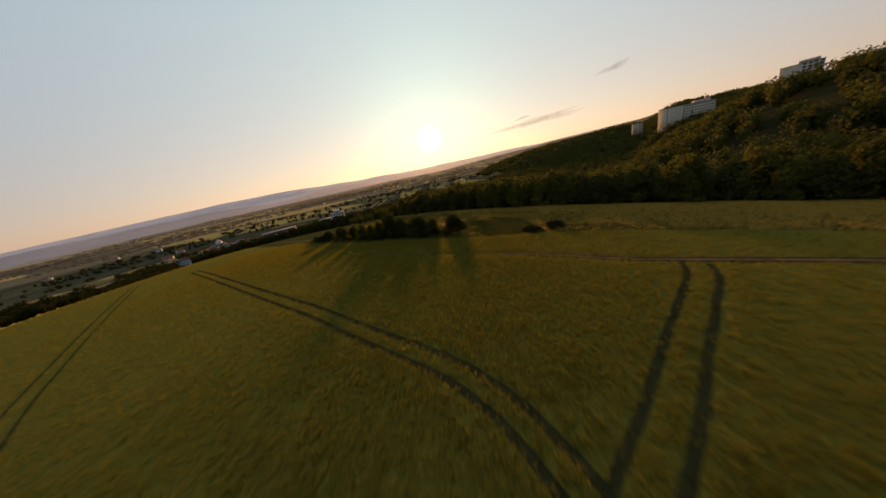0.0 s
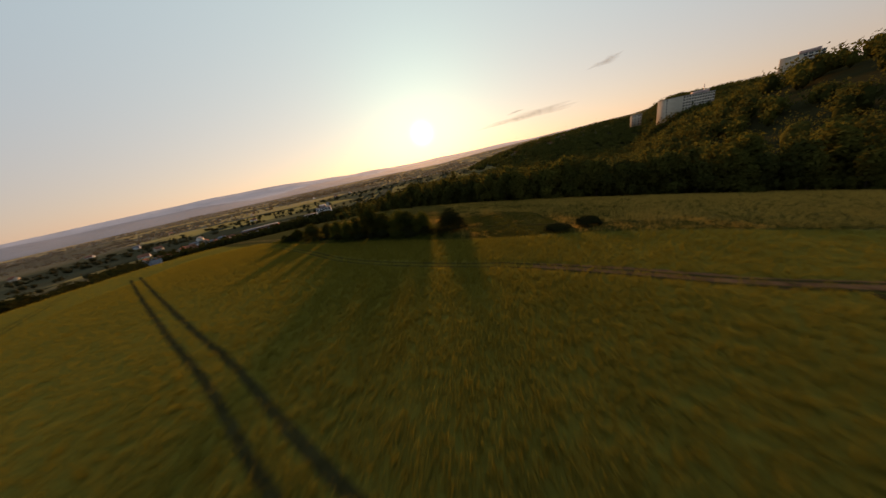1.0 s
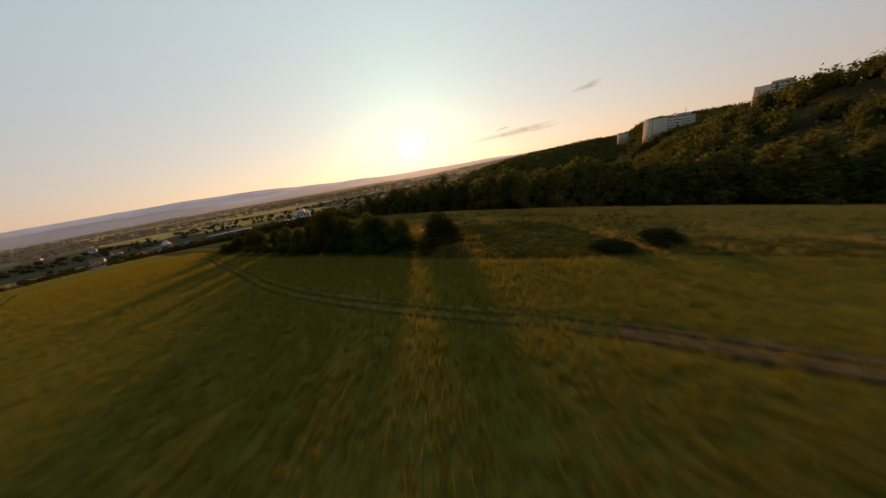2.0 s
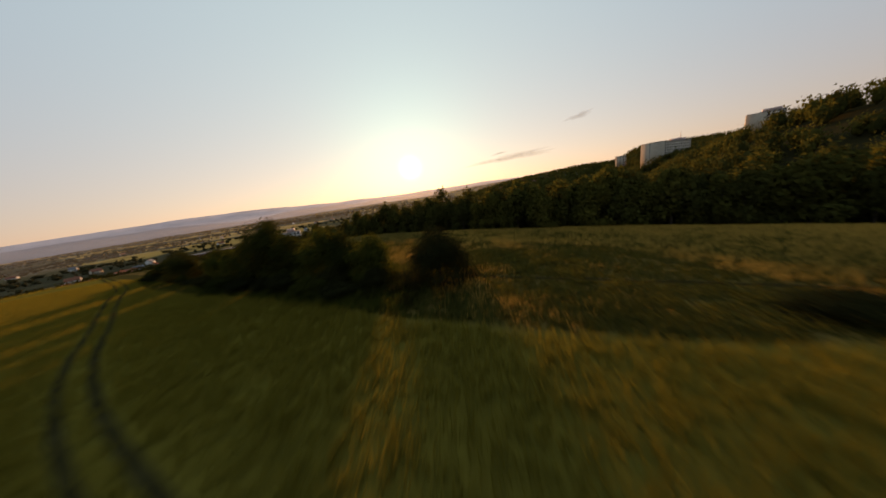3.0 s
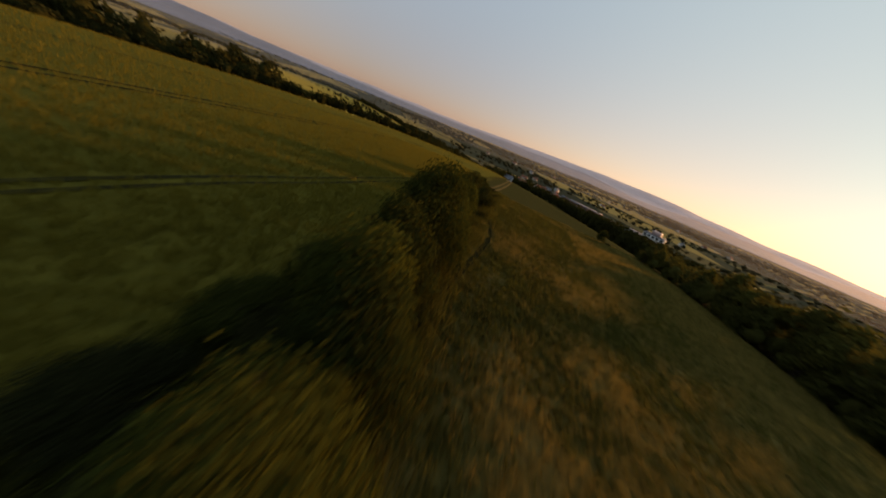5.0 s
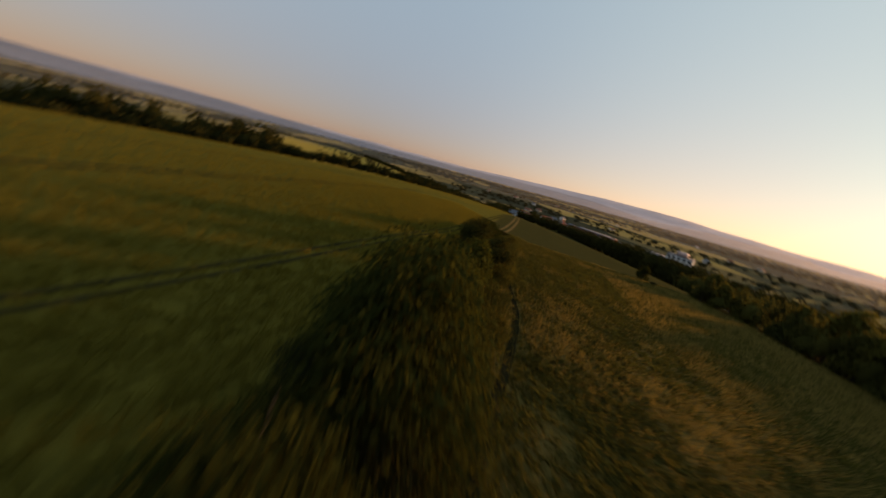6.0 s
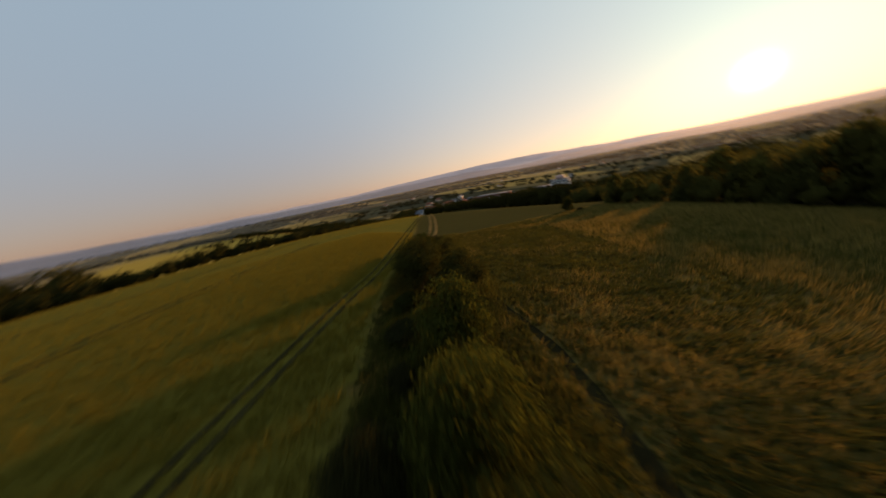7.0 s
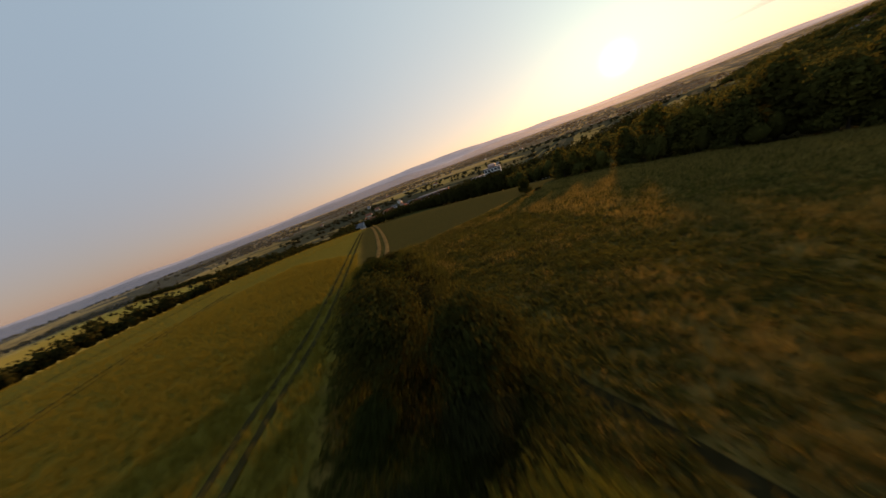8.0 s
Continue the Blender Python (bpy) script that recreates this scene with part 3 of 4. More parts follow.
# ---------- wheel tracks and paths ----------
def smoothed(pts, per=8):
    P = [np.array(p, float) for p in pts]
    P = [2 * P[0] - P[1]] + P + [2 * P[-1] - P[-2]]
    out = []
    for a, b, c, d in zip(P, P[1:], P[2:], P[3:]):
        for k in range(per):
            t = k / per
            out.append(0.5 * (2 * b + (c - a) * t + (2 * a - 5 * b + 4 * c - d) * t * t + (3 * b - a - 3 * c + d) * t ** 3))
    out.append(P[-2])
    return [tuple(p) for p in out]


def shifted(pts, d):
    P = np.array(pts)
    t = np.gradient(P, axis=0)
    t /= np.linalg.norm(t, axis=1)[:, None]
    return [tuple(p) for p in P + np.stack([-t[:, 1], t[:, 0]], 1) * d]


def ribbon(name, pts, width, material, label, lift=0.05, seed=0):
    """A strip of bare or trodden ground that follows the land, with ragged edges."""
    rg = np.random.default_rng(seed)
    P = np.array([(x, y) for x, y, _, _ in along(pts, 0.7)])
    t = np.gradient(P, axis=0); t /= np.linalg.norm(t, axis=1)[:, None]
    nrm = np.stack([-t[:, 1], t[:, 0]], 1)
    cols = []
    for f in (-0.5, -0.2, 0.2, 0.5):
        q = P + nrm * (f * width * (1 + 0.08 * rg.standard_normal(len(P))))[:, None]
        cols.append(np.column_stack([q, height(q[:, 0], q[:, 1]) + lift + (0.02 if abs(f) < 0.3 else 0.0)]))
    V = np.stack(cols, 1).reshape(-1, 3)
    F4 = [(4 * i + k, 4 * i + k + 1, 4 * i + k + 5, 4 * i + k + 4) for i in range(len(P) - 1) for k in range(3)]
    return tagged(new(name, mesh_np(name, V, F4, material, True)), label, "track", kind="structure")


# rut soil is coloured darker to hold the shade between the grain
SOIL = plain("shaded_rut_soil", (0.032, 0.027, 0.010), 0.95, 0.9, 0.35)
RED_SOIL = plain("red_soil", (0.12, 0.06, 0.03), 0.95, 0.8, 0.35)
DRY_PATH = plain("dry_path", (0.13, 0.085, 0.03), 0.95, 0.7, 0.3)
TRODDEN = plain("trodden_grass", (0.020, 0.017, 0.007), 0.95, 1.2, 0.35)
RUTS = []
for i, line in enumerate(TRAMS):
    mid = smoothed(line)
    half = (0.46, 1.0, 0.84, 0.9)[i]
    for d in (-half, half):
        RUTS.append(shifted(mid, d))
        ribbon("wheel_track", RUTS[-1], (0.36, 0.55, 0.55, 0.26)[i], SOIL, "wheel rut pressed through the grain, soil coloured dark as in shade", 0.05, 3 * i + (d > 0))
ribbon("bare_patch", [(9, 34), (15.2, 29.8), (21, 24.8), (31, 19.5), (44, 12.8)], 1.5, RED_SOIL, "bare reddish soil between the headland wheel ruts", 0.035, 31)
FOOTPATH = smoothed([(-44, 91), (-35, 85), (-24.5, 76.8), (-18, 73.1), (-10.2, 66), (-5.8, 62), (2, 57), (12, 50.5), (26, 41)])
ribbon("footpath", FOOTPATH, 0.46, TRODDEN, "narrow dark trodden path beside the hedge", 0.03, 32)
for d in (-0.6, 0.6):
    ribbon("dirt_path", shifted(smoothed([(-43, 86.5), (-52, 95.5), (-75, 114.6), (-110, 142), (-180, 201)]), d), 0.6, DRY_PATH, "pale dry dirt path between two fields", 0.03, 33)

# ---------- grain, meadow and undergrowth ----------
PLAN_LINE = [(0, -6), (2, 36), (3, 52), (-2, 60), (-22, 71), (-48, 92)]


def blades(name, x, y, tall, width, lean, per, material, label, seed, base=None):
    """One mass of pointed blades: at each place a tuft of a few leaning triangles."""
    rg = np.random.default_rng(seed)
    n = len(x)
    z = height(x, y) if base is None else base
    x, y, z, tall = (np.repeat(a, per) for a in (x, y, z, tall))
    m = n * per
    x, y = x + rg.normal(0, 0.10, m), y + rg.normal(0, 0.10, m)
    a = rg.uniform(0, 2 * math.pi, m)
    tl = tall * rg.uniform(0.65, 1.15, m)
    w = width * rg.uniform(0.6, 1.4, m)
    l1, l2 = lean * tl * (rg.standard_normal(m) + 0.5), lean * tl * rg.standard_normal(m)
    V = np.stack([np.stack([x - np.cos(a) * w, y - np.sin(a) * w, z - 0.03], 1), np.stack([x + np.cos(a) * w, y + np.sin(a) * w, z - 0.03], 1),
                  np.stack([x + l1, y + l2, z + tl], 1)], 1).reshape(-1, 3)
    return tagged(new(name, mesh_np(name, V, np.arange(3 * m).reshape(-1, 3), material)), label, "vegetation", kind="stuff")


def sown(count, x0, x1, y0, y1, reach, seed):
    """Random places, thick near the middle of the plan and thinner away from it."""
    rg = np.random.default_rng(seed)
    x, y = rg.uniform(x0, x1, count), rg.uniform(y0, y1, count)
    keep = rg.random(count) < np.exp(-np.maximum(line_dist(x, y, PLAN_LINE) - 10, 0) / reach)
    return x[keep], y[keep], rg


def patchy(x, y, scale, seed):
    """Smooth uneven values between 0 and 1."""
    lattice = np.random.default_rng(seed).random((64, 64))
    v, k, total = np.zeros(len(x)), 1.0, 0.0
    for turn in (0.3, 1.2, 2.3, 0.8):
        u, w = (x * math.cos(turn) + y * math.sin(turn)) / scale + 7.3, (y * math.cos(turn) - x * math.sin(turn)) / scale + 3.1
        i, j = np.floor(u).astype(int), np.floor(w).astype(int)
        a, b = u - i, w - j
        a, b = a * a * (3 - 2 * a), b * b * (3 - 2 * b)
        g = lambda p, q: lattice[(i + p) % 64, (j + q) % 64]
        v += k * ((g(0, 0) * (1 - a) + g(1, 0) * a) * (1 - b) + (g(0, 1) * (1 - a) + g(1, 1) * a) * b)
        total += k
        k, scale = k * 0.6, scale / 2.3
    return np.clip((v / total - 0.5) * 2.2 + 0.5, 0, 1)


x, y, rg = sown(425000, -75, 60, -14, 92, 16, 41)
ok = side(x, y, EDGE) < -0.3
for r in RUTS:
    ok &= line_dist(x, y, r[::2] + r[-1:]) > 0.30 + 0.07 * rg.standard_normal(len(x))
x, y = x[ok], y[ok]
blades("grain", x, y, 0.42 + 0.13 * patchy(x, y, 9, 1), 0.024, 0.3, 3, GRAIN, "dense green-gold grain ripening in the field", 42)
rg = np.random.default_rng(48)
x, y = rg.uniform(-170, 70, 50000), rg.uniform(-70, 205, 50000)
ok = (side(x, y, EDGE) < -0.3) & (side(x, y, FIELD_WEST) < -2) & (line_dist(x, y, PLAN_LINE) > 35)
for r in RUTS:
    ok &= line_dist(x, y, r[::4] + r[-1:]) > 0.4
x, y = x[ok], y[ok]
blades("grain", x, y, 0.42 + 0.13 * patchy(x, y, 9, 1), 0.036, 0.3, 2, GRAIN, "even green-gold grain across the far field", 49)
x, y, rg = sown(520000, -62, 80, 18, 128, 15, 43)
ok = (side(x, y, EDGE) > 0.1) & (side(x, y, MEADOW_END) < 0) & (side(x, y, WOOD_EDGE) > 0) & (line_dist(x, y, FOOTPATH) > 0.32)
x, y = x[ok], y[ok]
p = patchy(x, y, 7, 2)
# beside the field edge dark herbs replace straw, standing for the shade there
dry = p + 0.25 * rg.standard_normal(len(x)) > 0.60 + 0.2 * step(-x, -4, 10) + 0.4 * (1 - step(side(x, y, EDGE), 2.5, 5.5))
upper = x + 5 * p > 6
for some, mat, words in ((dry & upper, STRAW_LIT, "tall dry meadow grass with warm light put into its colour"), (dry & ~upper, STRAW, "tall dry straw-coloured meadow grass")):
    blades("dry_grass", x[some], y[some], 0.2 + 0.32 * p[some], 0.015, 0.28, 4, mat, words, 44)
blades("meadow_herbs", x[~dry], y[~dry], 0.15 + 0.25 * p[~dry], 0.05, 0.8, 4, HERB, "low green herbs and grass in the meadow", 45)
rg = np.random.default_rng(52)
fx, fy = rg.uniform(-75, 110, 330000), rg.uniform(-20, 135, 330000)
ok = (side(fx, fy, EDGE) > 0.3) & (side(fx, fy, MEADOW_END) < 0) & (side(fx, fy, WOOD_EDGE) > 0) & (line_dist(fx, fy, PLAN_LINE) > 16) & (line_dist(fx, fy, FOOTPATH) > 0.5)
fx, fy = fx[ok], fy[ok]
fp = patchy(fx, fy, 8, 6)
glowing = fx + 5 * fp > 6
for some, mat, words in ((glowing, STRAW_LIT, "tall dry grass with warm light put into its colour across the upper meadow"), (~glowing, STRAW, "tall dry olive-brown grass across the lower meadow")):
    blades("dry_grass", fx[some], fy[some], 0.26 + 0.3 * fp[some], 0.03, 0.28, 3, mat, words, 53)
# leafy clumps standing in the dry grass
pick = np.flatnonzero((p < 0.45) & (rg.random(len(x)) < 0.10))[:1400]
lobes = [(x[i], y[i], ground_z(x[i], y[i]) + 0.12, k, k, 0.5 * k) for i, k in zip(pick, rg.uniform(0.25, 0.65, len(pick)))]
v, f = leaf_cloud(lobes, 70 * len(lobes), 0.055, rg, 0.4, True)
tagged(new("leafy_clumps", mesh_np("leafy_clumps", v, f, HERB)), "low leafy weed clumps scattered through the dry meadow", "vegetation", kind="stuff")
# rough growth along the hedge foot
hx = np.array([(q[0], q[1], q[2], q[3]) for q in along([(2.5, 53.5), (-5, 58.6), (-12.5, 63.8), (-21.5, 70.6), (-30, 77.2), (-37.5, 83.6), (-44, 88.6)], 0.02)])
rg = np.random.default_rng(46)
off = rg.normal(-1.1, 0.9, len(hx))
x, y = hx[:, 0] - hx[:, 3] * off, hx[:, 1] + hx[:, 2] * off
ok = line_dist(x, y, FOOTPATH) > 0.2
x, y = x[ok], y[ok]
x, y = np.repeat(x, 4) + rg.normal(0, 0.4, 4 * len(x)), np.repeat(y, 4) + rg.normal(0, 0.4, 4 * len(y))
blades("rough_grass", x, y, 0.25 + 0.4 * patchy(x, y, 4, 3), 0.02, 0.4, 2, LEAF_OLIVE, "rough olive grass growing along the hedge foot", 47)
off = rg.uniform(-3.4, -1.2, len(hx) // 2)
x, y = hx[::2, 0][:len(off)] - hx[::2, 3][:len(off)] * off, hx[::2, 1][:len(off)] + hx[::2, 2][:len(off)] * off
x, y = np.repeat(x, 3) + rg.normal(0, 0.3, 3 * len(x)), np.repeat(y, 3) + rg.normal(0, 0.3, 3 * len(y))
tall = 0.35 + 0.5 * patchy(x, y, 3, 5)
blades("rough_grass", x, y, tall, 0.022, 0.35, 3, HERB, "tall seeding grass between the hedge and the path", 51)
off = rg.uniform(0.2, 3.6, len(hx))
x, y = np.repeat(hx[:, 0] - hx[:, 3] * off, 4) + rg.normal(0, 0.3, 4 * len(hx)), np.repeat(hx[:, 1] + hx[:, 2] * off, 4) + rg.normal(0, 0.3, 4 * len(hx))
blades("rough_grass", x, y, 0.3 + 0.35 * patchy(x, y, 3, 4), 0.022, 0.35, 3, LEAF_LIT, "tall green grass between the grain and the hedge", 50)
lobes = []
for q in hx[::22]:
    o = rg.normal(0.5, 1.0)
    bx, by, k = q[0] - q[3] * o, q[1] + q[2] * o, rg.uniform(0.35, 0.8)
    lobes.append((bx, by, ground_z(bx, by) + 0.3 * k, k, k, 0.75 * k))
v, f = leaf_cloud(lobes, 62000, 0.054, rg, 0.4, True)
tagged(new("bramble", mesh_np("bramble", v, f, SHADE)), "low bramble tangle along the hedge foot, coloured dark as in shade", "bramble", kind="stuff")


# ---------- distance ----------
# hills glow in a pale tone: distance haze put into their emission
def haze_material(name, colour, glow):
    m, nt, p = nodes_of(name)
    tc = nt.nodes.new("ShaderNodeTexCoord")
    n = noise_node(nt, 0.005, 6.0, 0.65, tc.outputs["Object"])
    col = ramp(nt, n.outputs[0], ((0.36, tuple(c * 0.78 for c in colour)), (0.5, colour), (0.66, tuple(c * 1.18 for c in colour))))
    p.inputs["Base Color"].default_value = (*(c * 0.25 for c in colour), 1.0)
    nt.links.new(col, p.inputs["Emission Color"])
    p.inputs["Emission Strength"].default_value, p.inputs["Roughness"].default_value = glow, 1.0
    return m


def ridge(radius, low, lift, swing, peak, rise, west_rise, seed, material, label):
    """A far line of hills right round, as a plain backdrop with an uneven crest."""
    rg = np.random.default_rng(seed)
    n = 720
    a = np.linspace(0, 2 * math.pi, n, endpoint=False)
    crest = np.zeros(n)
    for k in range(5, 60):
        crest += np.sin(k * a + rg.uniform(0, 6.28)) * swing / k ** 0.9
    off = (np.degrees(a) - peak + 180) % 360 - 180
    west = (np.degrees(a) + 118 + 180) % 360 - 180
    crest = lift + rise * np.exp(-(off / 19) ** 2) + west_rise * np.exp(-(west / 18) ** 2) + crest + rg.normal(0, 0.6, n)
    V, F4 = [], []
    for frac, back in ((0, -1400), (0.3, -900), (0.65, -400), (1.0, 0), (0.9, 60)):
        r = radius + back
        V.append(np.stack([np.sin(a) * r, np.cos(a) * r, low + (np.maximum(crest, low + 8) - low) * frac], 1))
    V = np.concatenate(V)
    for j in range(4):
        for i in range(n):
            k = (i + 1) % n
            F4.append((j * n + i, j * n + k, (j + 1) * n + k, (j + 1) * n + i))
    return tagged(new("backdrop", mesh_np("backdrop", V, F4, material, True)), label, "hills", kind="structure")


# blue-grey glow stands in for the air in front of these hills
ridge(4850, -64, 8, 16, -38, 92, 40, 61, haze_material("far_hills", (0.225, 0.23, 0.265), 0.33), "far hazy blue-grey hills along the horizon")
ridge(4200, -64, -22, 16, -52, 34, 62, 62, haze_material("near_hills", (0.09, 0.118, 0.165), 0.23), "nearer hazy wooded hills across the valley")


def haze_veil(radius, low, top, thick):
    """A thin layer of evening haze that hangs over the valley far off: it scatters sun and sky light and thins out upwards."""
    n, levels = 240, 8
    a = np.linspace(0, 2 * math.pi, n, endpoint=False) + math.pi
    V, A = [], []
    for j in range(levels):
        f = j / (levels - 1)
        V.append(np.stack([np.sin(a) * radius, np.cos(a) * radius, np.full(n, low + (top - low) * f)], 1))
        A.append(np.full(n, thick * (1 - f * f) ** 1.2))
    F4 = [(j * n + i, j * n + (i + 1) % n, (j + 1) * n + (i + 1) % n, (j + 1) * n + i) for j in range(levels - 1) for i in range(n)]
    me = mesh_np("backdrop", np.concatenate(V), F4, HAZE, True)
    add_attr(me, "thick", np.concatenate(A))
    return tagged(new("backdrop", me), "thin pale evening haze over the broad valley", "haze", kind="structure")


def haze_veil_material():
    m, nt, p = nodes_of("evening_haze")
    at = nt.nodes.new("ShaderNodeAttribute"); at.attribute_name = "thick"
    fw = nt.nodes.new("ShaderNodeBsdfTranslucent"); fw.inputs[0].default_value = (0.85, 0.85, 0.88, 1)
    bw = nt.nodes.new("ShaderNodeBsdfDiffuse"); bw.inputs[0].default_value = (0.85, 0.85, 0.88, 1)
    tr = nt.nodes.new("ShaderNodeBsdfTransparent")
    both = nt.nodes.new("ShaderNodeMixShader"); both.inputs[0].default_value = 0.5
    nt.links.new(fw.outputs[0], both.inputs[1]); nt.links.new(bw.outputs[0], both.inputs[2])
    ms = nt.nodes.new("ShaderNodeMixShader")
    nt.links.new(at.outputs["Fac"], ms.inputs[0]); nt.links.new(tr.outputs[0], ms.inputs[1]); nt.links.new(both.outputs[0], ms.inputs[2])
    nt.links.new(ms.outputs[0], nt.nodes["Material Output"].inputs[0])
    return m


HAZE = haze_veil_material()
haze_veil(1050, -61, -4, 0.06)
haze_veil(1900, -61, 10, 0.07)
haze_veil(3300, -61, 60, 0.07)


def cloud(az, el, wide, tall, seed, tilt=0.0):
    rg = np.random.default_rng(seed)
    d = 4500
    c = Vector((math.sin(radians(az)) * math.cos(radians(el)), math.cos(radians(az)) * math.cos(radians(el)), math.sin(radians(el)))) * d
    rings, spokes = 8, 48
    V, A = [(0, 0, 0)], [1.0]
    for i in range(1, rings + 1):
        for k in range(spokes):
            w = 2 * math.pi * k / spokes
            u = 1 + 0.18 * math.sin(3 * w + seed) + 0.12 * math.sin(7 * w + 2 * seed)
            V.append((math.cos(w) * i / rings * wide * d * u, math.sin(w) * i / rings * tall * d * u, rg.normal(0, 4)))
            A.append(1 - (i / rings) ** 1.5)
    F3 = [(0, 1 + k, 1 + (k + 1) % spokes) for k in range(spokes)]
    for i in range(rings - 1):
        for k in range(spokes):
            p0, p1 = 1 + i * spokes + k, 1 + i * spokes + (k + 1) % spokes
            F3 += [(p0, p0 + spokes, p1 + spokes), (p0, p1 + spokes, p1)]
    me = mesh_np("cloud", V, F3, CLOUD, True)
    add_attr(me, "thick", A)
    ob = new("cloud", me)
    ob.matrix_world = look(c, (0, 0, 0), tilt)
    ob.visible_shadow = False
    return tagged(ob, "thin grey-mauve evening cloud streak", "cloud", kind="structure")


def cloud_material():
    m, nt, p = nodes_of("thin_cloud")
    tc = nt.nodes.new("ShaderNodeTexCoord")
    n = noise_node(nt, 0.008, 5.0, 0.6, tc.outputs["Object"])
    at = nt.nodes.new("ShaderNodeAttribute"); at.attribute_name = "thick"
    mu = nt.nodes.new("ShaderNodeMath"); mu.operation = "MULTIPLY"
    nt.links.new(at.outputs["Fac"], mu.inputs[0]); nt.links.new(n.outputs[0], mu.inputs[1])
    m2 = nt.nodes.new("ShaderNodeMath"); m2.operation = "MULTIPLY"; m2.inputs[1].default_value = 0.95
    nt.links.new(mu.outputs[0], m2.inputs[0])
    em = nt.nodes.new("ShaderNodeBsdfTranslucent"); em.inputs[0].default_value = (0.15, 0.19, 0.25, 1)
    tr = nt.nodes.new("ShaderNodeBsdfTransparent")
    ms = nt.nodes.new("ShaderNodeMixShader")
    nt.links.new(m2.outputs[0], ms.inputs[0]); nt.links.new(tr.outputs[0], ms.inputs[1]); nt.links.new(em.outputs[0], ms.inputs[2])
    nt.links.new(ms.outputs[0], nt.nodes["Material Output"].inputs[0])
    return m


CLOUD = cloud_material()
cloud(35.9, 9.2, 0.042, 0.009, 1, -8)
cloud(23.5, 4.2, 0.16, 0.012, 2, -2)
cloud(21.0, 5.3, 0.030, 0.0035, 3, -6)


# ---------- buildings ----------
def box(x0, x1, y0, y1, z0, z1):
    V = [(x, y, z) for z in (z0, z1) for y in (y0, y1) for x in (x0, x1)]
    return V, [(0, 2, 3, 1), (4, 5, 7, 6), (0, 1, 5, 4), (1, 3, 7, 5), (3, 2, 6, 7), (2, 0, 4, 6)]


def boxes(name, items, material):
    v, f = joined([box(*i) for i in items])
    return mesh_np(name, v, f, material)


CREAM = plain("cream_render", (0.38, 0.315, 0.24), 0.85, 0.35, 0.12)
WHITE = plain("white_render", (0.52, 0.49, 0.45), 0.85, 0.5, 0.1)
BRICK_RED = plain("red_facade", (0.26, 0.11, 0.075), 0.9, 0.6, 0.2)
BLUE_SHEET = plain("blue_sheet", (0.30, 0.37, 0.44), 0.5, 0.4, 0.1)
ROOF_RED = plain("red_tiles", (0.20, 0.085, 0.055), 0.85, 1.0, 0.3)
ROOF_GREY = plain("grey_roofing", (0.10, 0.10, 0.11), 0.8, 0.6, 0.25)
GLASS = plain("dark_glass", (0.03, 0.035, 0.04), 0.12, 0.8, 0.2)
METAL = plain("painted_steel", (0.45, 0.30, 0.26), 0.5, 1.0, 0.15)


def slab_block(x, y, turn, long, deep, storeys, bays, side_bays, wall, label, penthouse=None, bands=None, mast=False, top=None, first=0):
    """A flat-roofed block: its near long side runs along local +x from the corner at the origin, the block lies behind it (+y)."""
    tall = storeys * 2.9 + 0.6
    base = ground_z(x, y) - 1.0 if top is None else top - tall
    root = empty("apartment_block", pose(x, y, base, 0, 0, turn), label, "building", "tall blocks of flats")
    part("wall", boxes("block_wall", [(0, long, 0, deep, 0, tall)], wall), root)
    part("roof", boxes("block_roof", [(-0.2, long + 0.2, -0.2, deep + 0.2, tall + 0.004, tall + 0.35)], ROOF_GREY), root, "flat grey roof edge")
    if penthouse:
        a, b = penthouse
        ph = part("penthouse", boxes("block_penthouse", [(a, b, deep * 0.25, deep * 0.75, tall + 0.354, tall + 3.2)], METAL), root, "reddish rooftop plant room")
        if mast:
            v, f = tube([(b - 3, deep / 2, tall + 3.2), (b - 3, deep / 2, tall + 7.0), (b - 3, deep / 2, tall + 10.5)], [0.4, 0.32, 0.15])
            part("mast", mesh_np("block_mast", v, f, METAL), ph, "thin rooftop mast")
    if bands:
        for s in range(storeys):
            part("balcony", boxes("block_band", [(bands[0], bands[1], -0.9, -0.004, s * 2.9 + 0.3, s * 2.9 + 1.3)], WHITE), root, "white balcony parapet")
    glazed = 0.66 * long / bays
    pane = boxes("block_pane", [(0, glazed, -0.06, -0.003, 0, 1.7)], GLASS)
    side_pane = boxes("block_side_pane", [(-0.06, -0.003, 0, 1.1, 0, 1.3)], GLASS)
    for s in range(storeys):
        for k in range(first, bays):
            w = part("window", pane, root)
            w.location = ((k + 0.5) * long / bays - glazed / 2, 0, s * 2.9 + 1.35)
        for k in range(side_bays):
            w = part("window", side_pane, root)
            w.location = (0, (k + 1) * deep / (side_bays + 1) - 0.55, s * 2.9 + 1.35)
    return root


slab_block(289, 298, 21, 84, 17.9, 12, 14, 1, CREAM, "long cream slab block of flats on the wooded hill", (60, 82), None, True, 8.0, 2)
slab_block(418, 309, -53, 29, 14, 8, 8, 1, CREAM, "shorter cream block of flats above the wooded hill", (12, 26), (15, 29), False, 24.5, 4)
slab_block(262, 318, 20, 8, 8, 4, 2, 2, CREAM, "small pale tower block among the hilltop trees", None, None, False, -1.0)
slab_block(-193, 279, 22, 34, 13, 4, 9, 1, BRICK_RED, "long red building with white balcony bands", None, (3, 34))
slab_block(-112, 278, 18, 14, 12, 5, 5, 2, WHITE, "pale block of flats among dark trees", (4, 10), (1, 13), False, -27.0)
slab_block(-132, 290, 16, 13, 11, 4, 4, 2, WHITE, "pale block of flats with dark roof edge", None, (1, 12), False, -32.4)
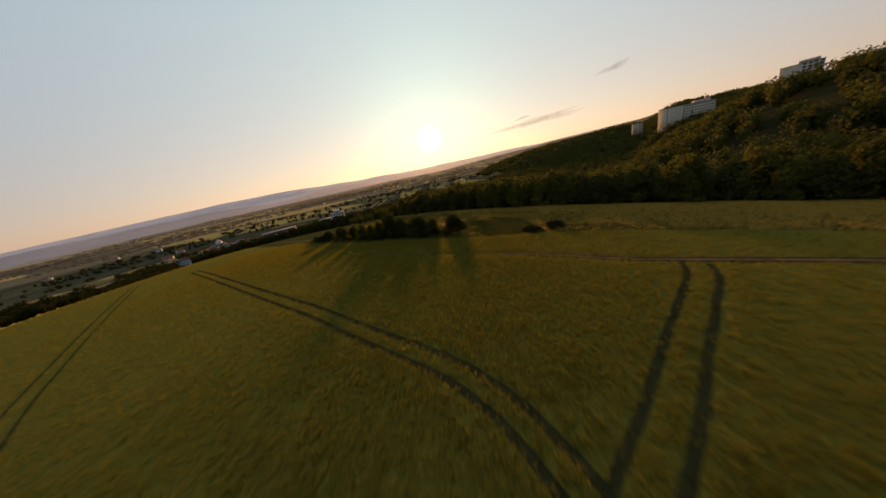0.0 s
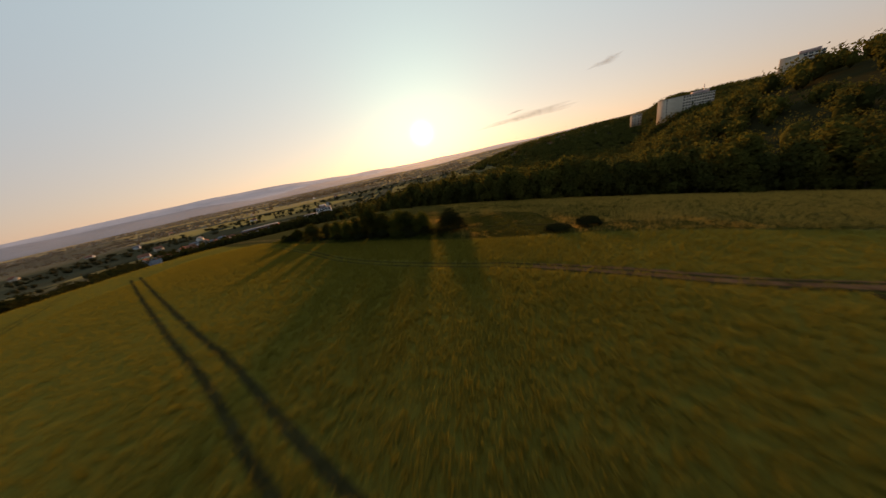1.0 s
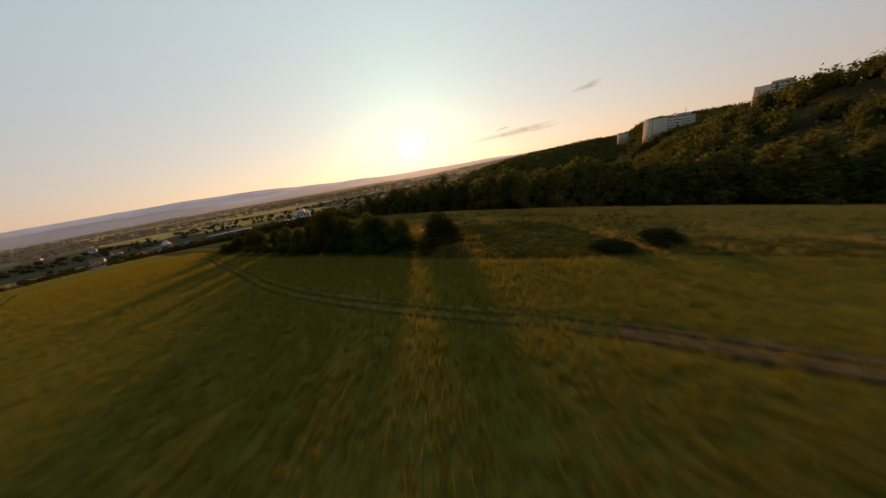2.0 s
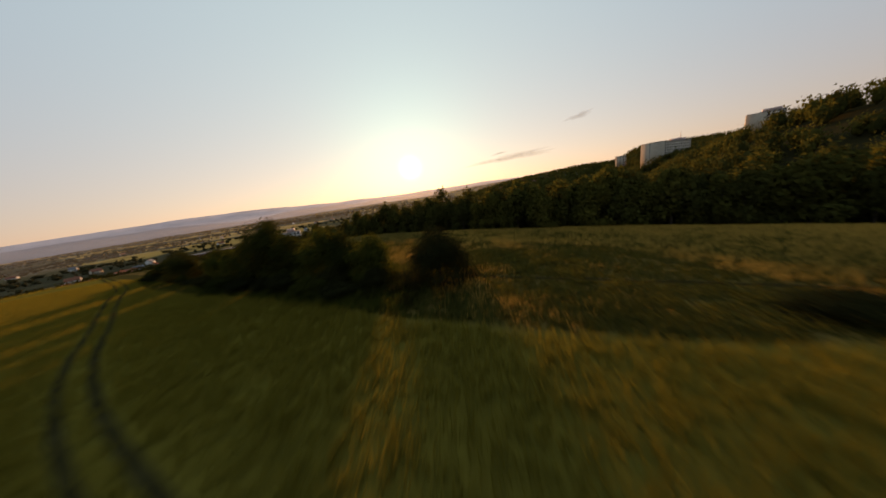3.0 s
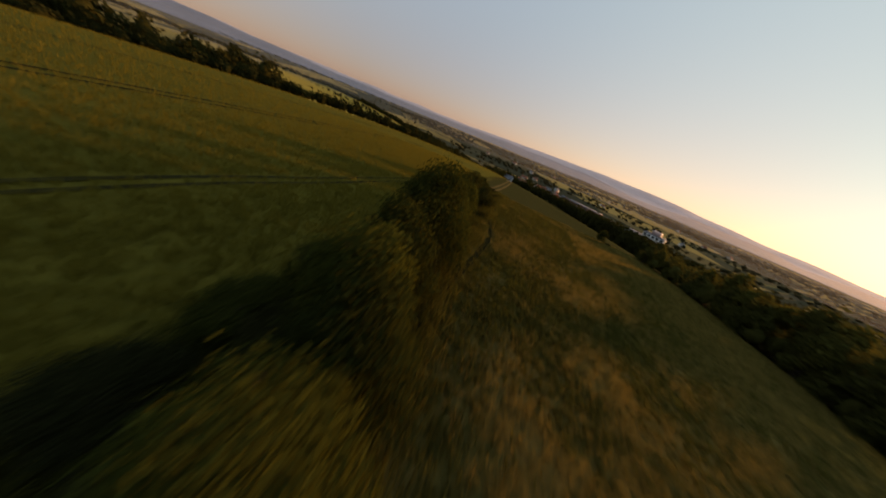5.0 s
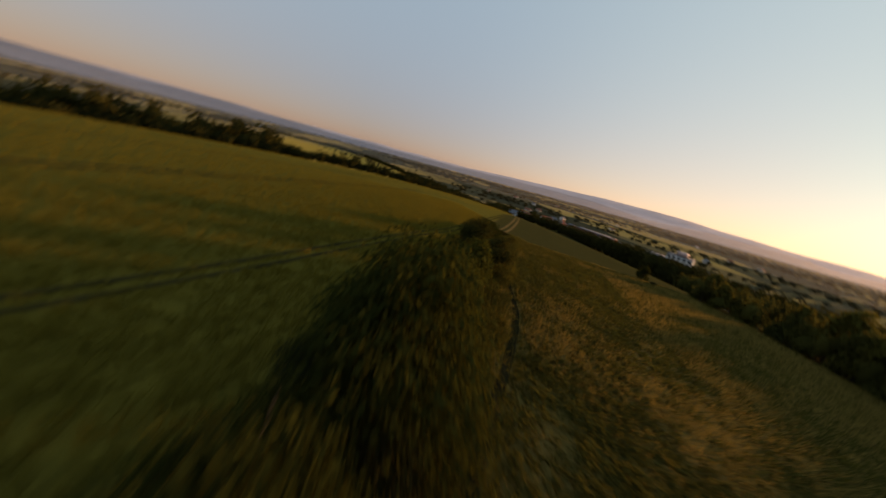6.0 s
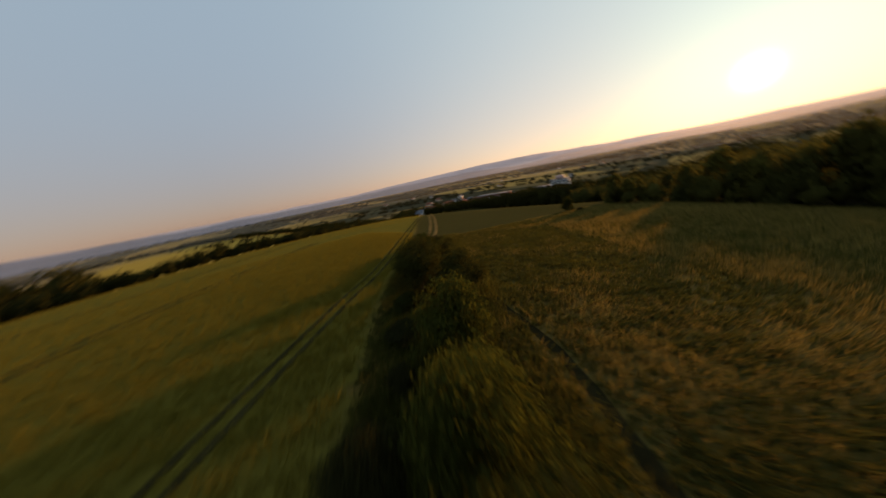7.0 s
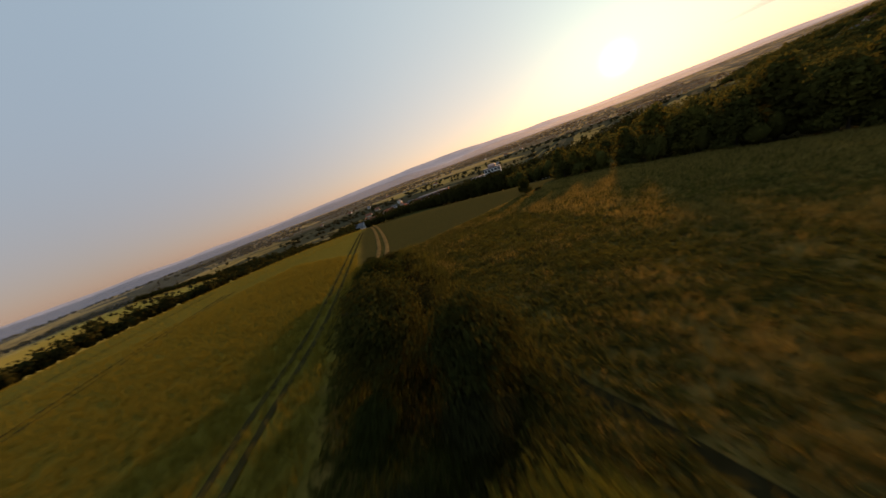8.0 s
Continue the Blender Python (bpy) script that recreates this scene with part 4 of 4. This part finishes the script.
slab_block(-160, 306, 20, 26, 12, 2, 6, 1, BLUE_SHEET, "low pale blue hall behind the trees", None, None, False, -41.0)


def house_kind(wall_mat, roof_mat, long, deep, eaves, ridge_up):
    wall_m = boxes("house_wall", [(-long / 2, long / 2, -deep / 2, deep / 2, 0, eaves)], wall_mat)
    o = 0.5
    V = [(-long / 2 - o, -deep / 2 - o, eaves - 0.25), (long / 2 + o, -deep / 2 - o, eaves - 0.25), (long / 2 + o, deep / 2 + o, eaves - 0.25), (-long / 2 - o, deep / 2 + o, eaves - 0.25),
         (-long / 2 - o, 0, eaves + ridge_up), (long / 2 + o, 0, eaves + ridge_up)]
    V += [(a, b, c - 0.2) for a, b, c in V]
    roof_m = bpy.data.meshes.new("house_roof")
    roof_m.from_pydata(V, [], [(0, 1, 5, 4), (2, 3, 4, 5), (7, 6, 10, 11), (9, 8, 11, 10), (0, 4, 10, 6), (4, 3, 9, 10), (1, 7, 11, 5), (5, 11, 8, 2), (0, 6, 7, 1), (3, 2, 8, 9)])
    roof_m.materials.append(roof_mat)
    gable_m = bpy.data.meshes.new("house_gable")
    gable_m.from_pydata([(s, y, z) for s in (-0.1, 0.1) for y, z in ((-deep / 2, eaves + 0.003), (deep / 2, eaves + 0.003), (0, eaves + ridge_up - 0.3))], [], [(0, 1, 2), (4, 3, 5), (0, 3, 4, 1), (1, 4, 5, 2), (2, 5, 3, 0)])
    gable_m.materials.append(wall_mat)
    win = boxes("house_window", [(0, 1.1, -0.05, -0.003, 0, 1.2)], GLASS)
    chim = boxes("house_chimney", [(long * 0.2, long * 0.2 + 0.7, -0.35, 0.35, eaves + ridge_up * 0.5, eaves + ridge_up + 0.9)], ROOF_RED)
    return wall_m, roof_m, gable_m, win, chim, long, deep, eaves


def house(kind, x, y, turn, label):
    wall_m, roof_m, gable_m, win, chim, long, deep, eaves = kind
    root = empty("house", pose(x, y, ground_z(x, y) - 0.6, 0, 0, turn), label, "house", "houses of the village")
    part("wall", wall_m, root)
    for s in (-1, 1):
        part("gable", gable_m, root).location = (s * (long / 2 - 0.1), 0, 0)
    r = part("roof", roof_m, root)
    part("chimney", chim, r)
    for s in range(int(eaves // 2.7)):
        for k in range(3):
            w = part("window", win, root)
            w.location = ((k + 0.5) * long / 3 - long / 2 - 0.55, -deep / 2, s * 2.7 + 1.3)
    return root


HOUSES = [house_kind(WHITE, ROOF_GREY, 10, 8, 5.6, 3.2), house_kind(CREAM, ROOF_RED, 11, 8.5, 5.4, 3.6), house_kind(WHITE, ROOF_RED, 13, 9, 3.2, 4.0)]
house(HOUSES[0], -236, 231, 25, "white two-storey house with grey roof at the field corner")
rg = np.random.default_rng(71)
for i in range(52):
    if i < 36:
        hx_, hy_ = rg.uniform(-380, -60), rg.uniform(310, 430)
    else:
        hx_, hy_ = rg.uniform(-900, -250), rg.uniform(380, 1200)
    k = int(rg.integers(3))
    house(HOUSES[k], hx_, hy_, rg.uniform(0, 180), ("white house with grey roof", "cream house with red tiled roof", "low white house with red tiled roof")[k] + " among valley trees")
for i in range(14):
    hx_, hy_ = rg.uniform(230, 470), rg.uniform(640, 740)
    k = int(rg.integers(2))
    house(HOUSES[k], hx_, hy_, rg.uniform(-30, 30), ("white house with grey roof", "cream house with red tiled roof")[k] + " among trees on the far slope")
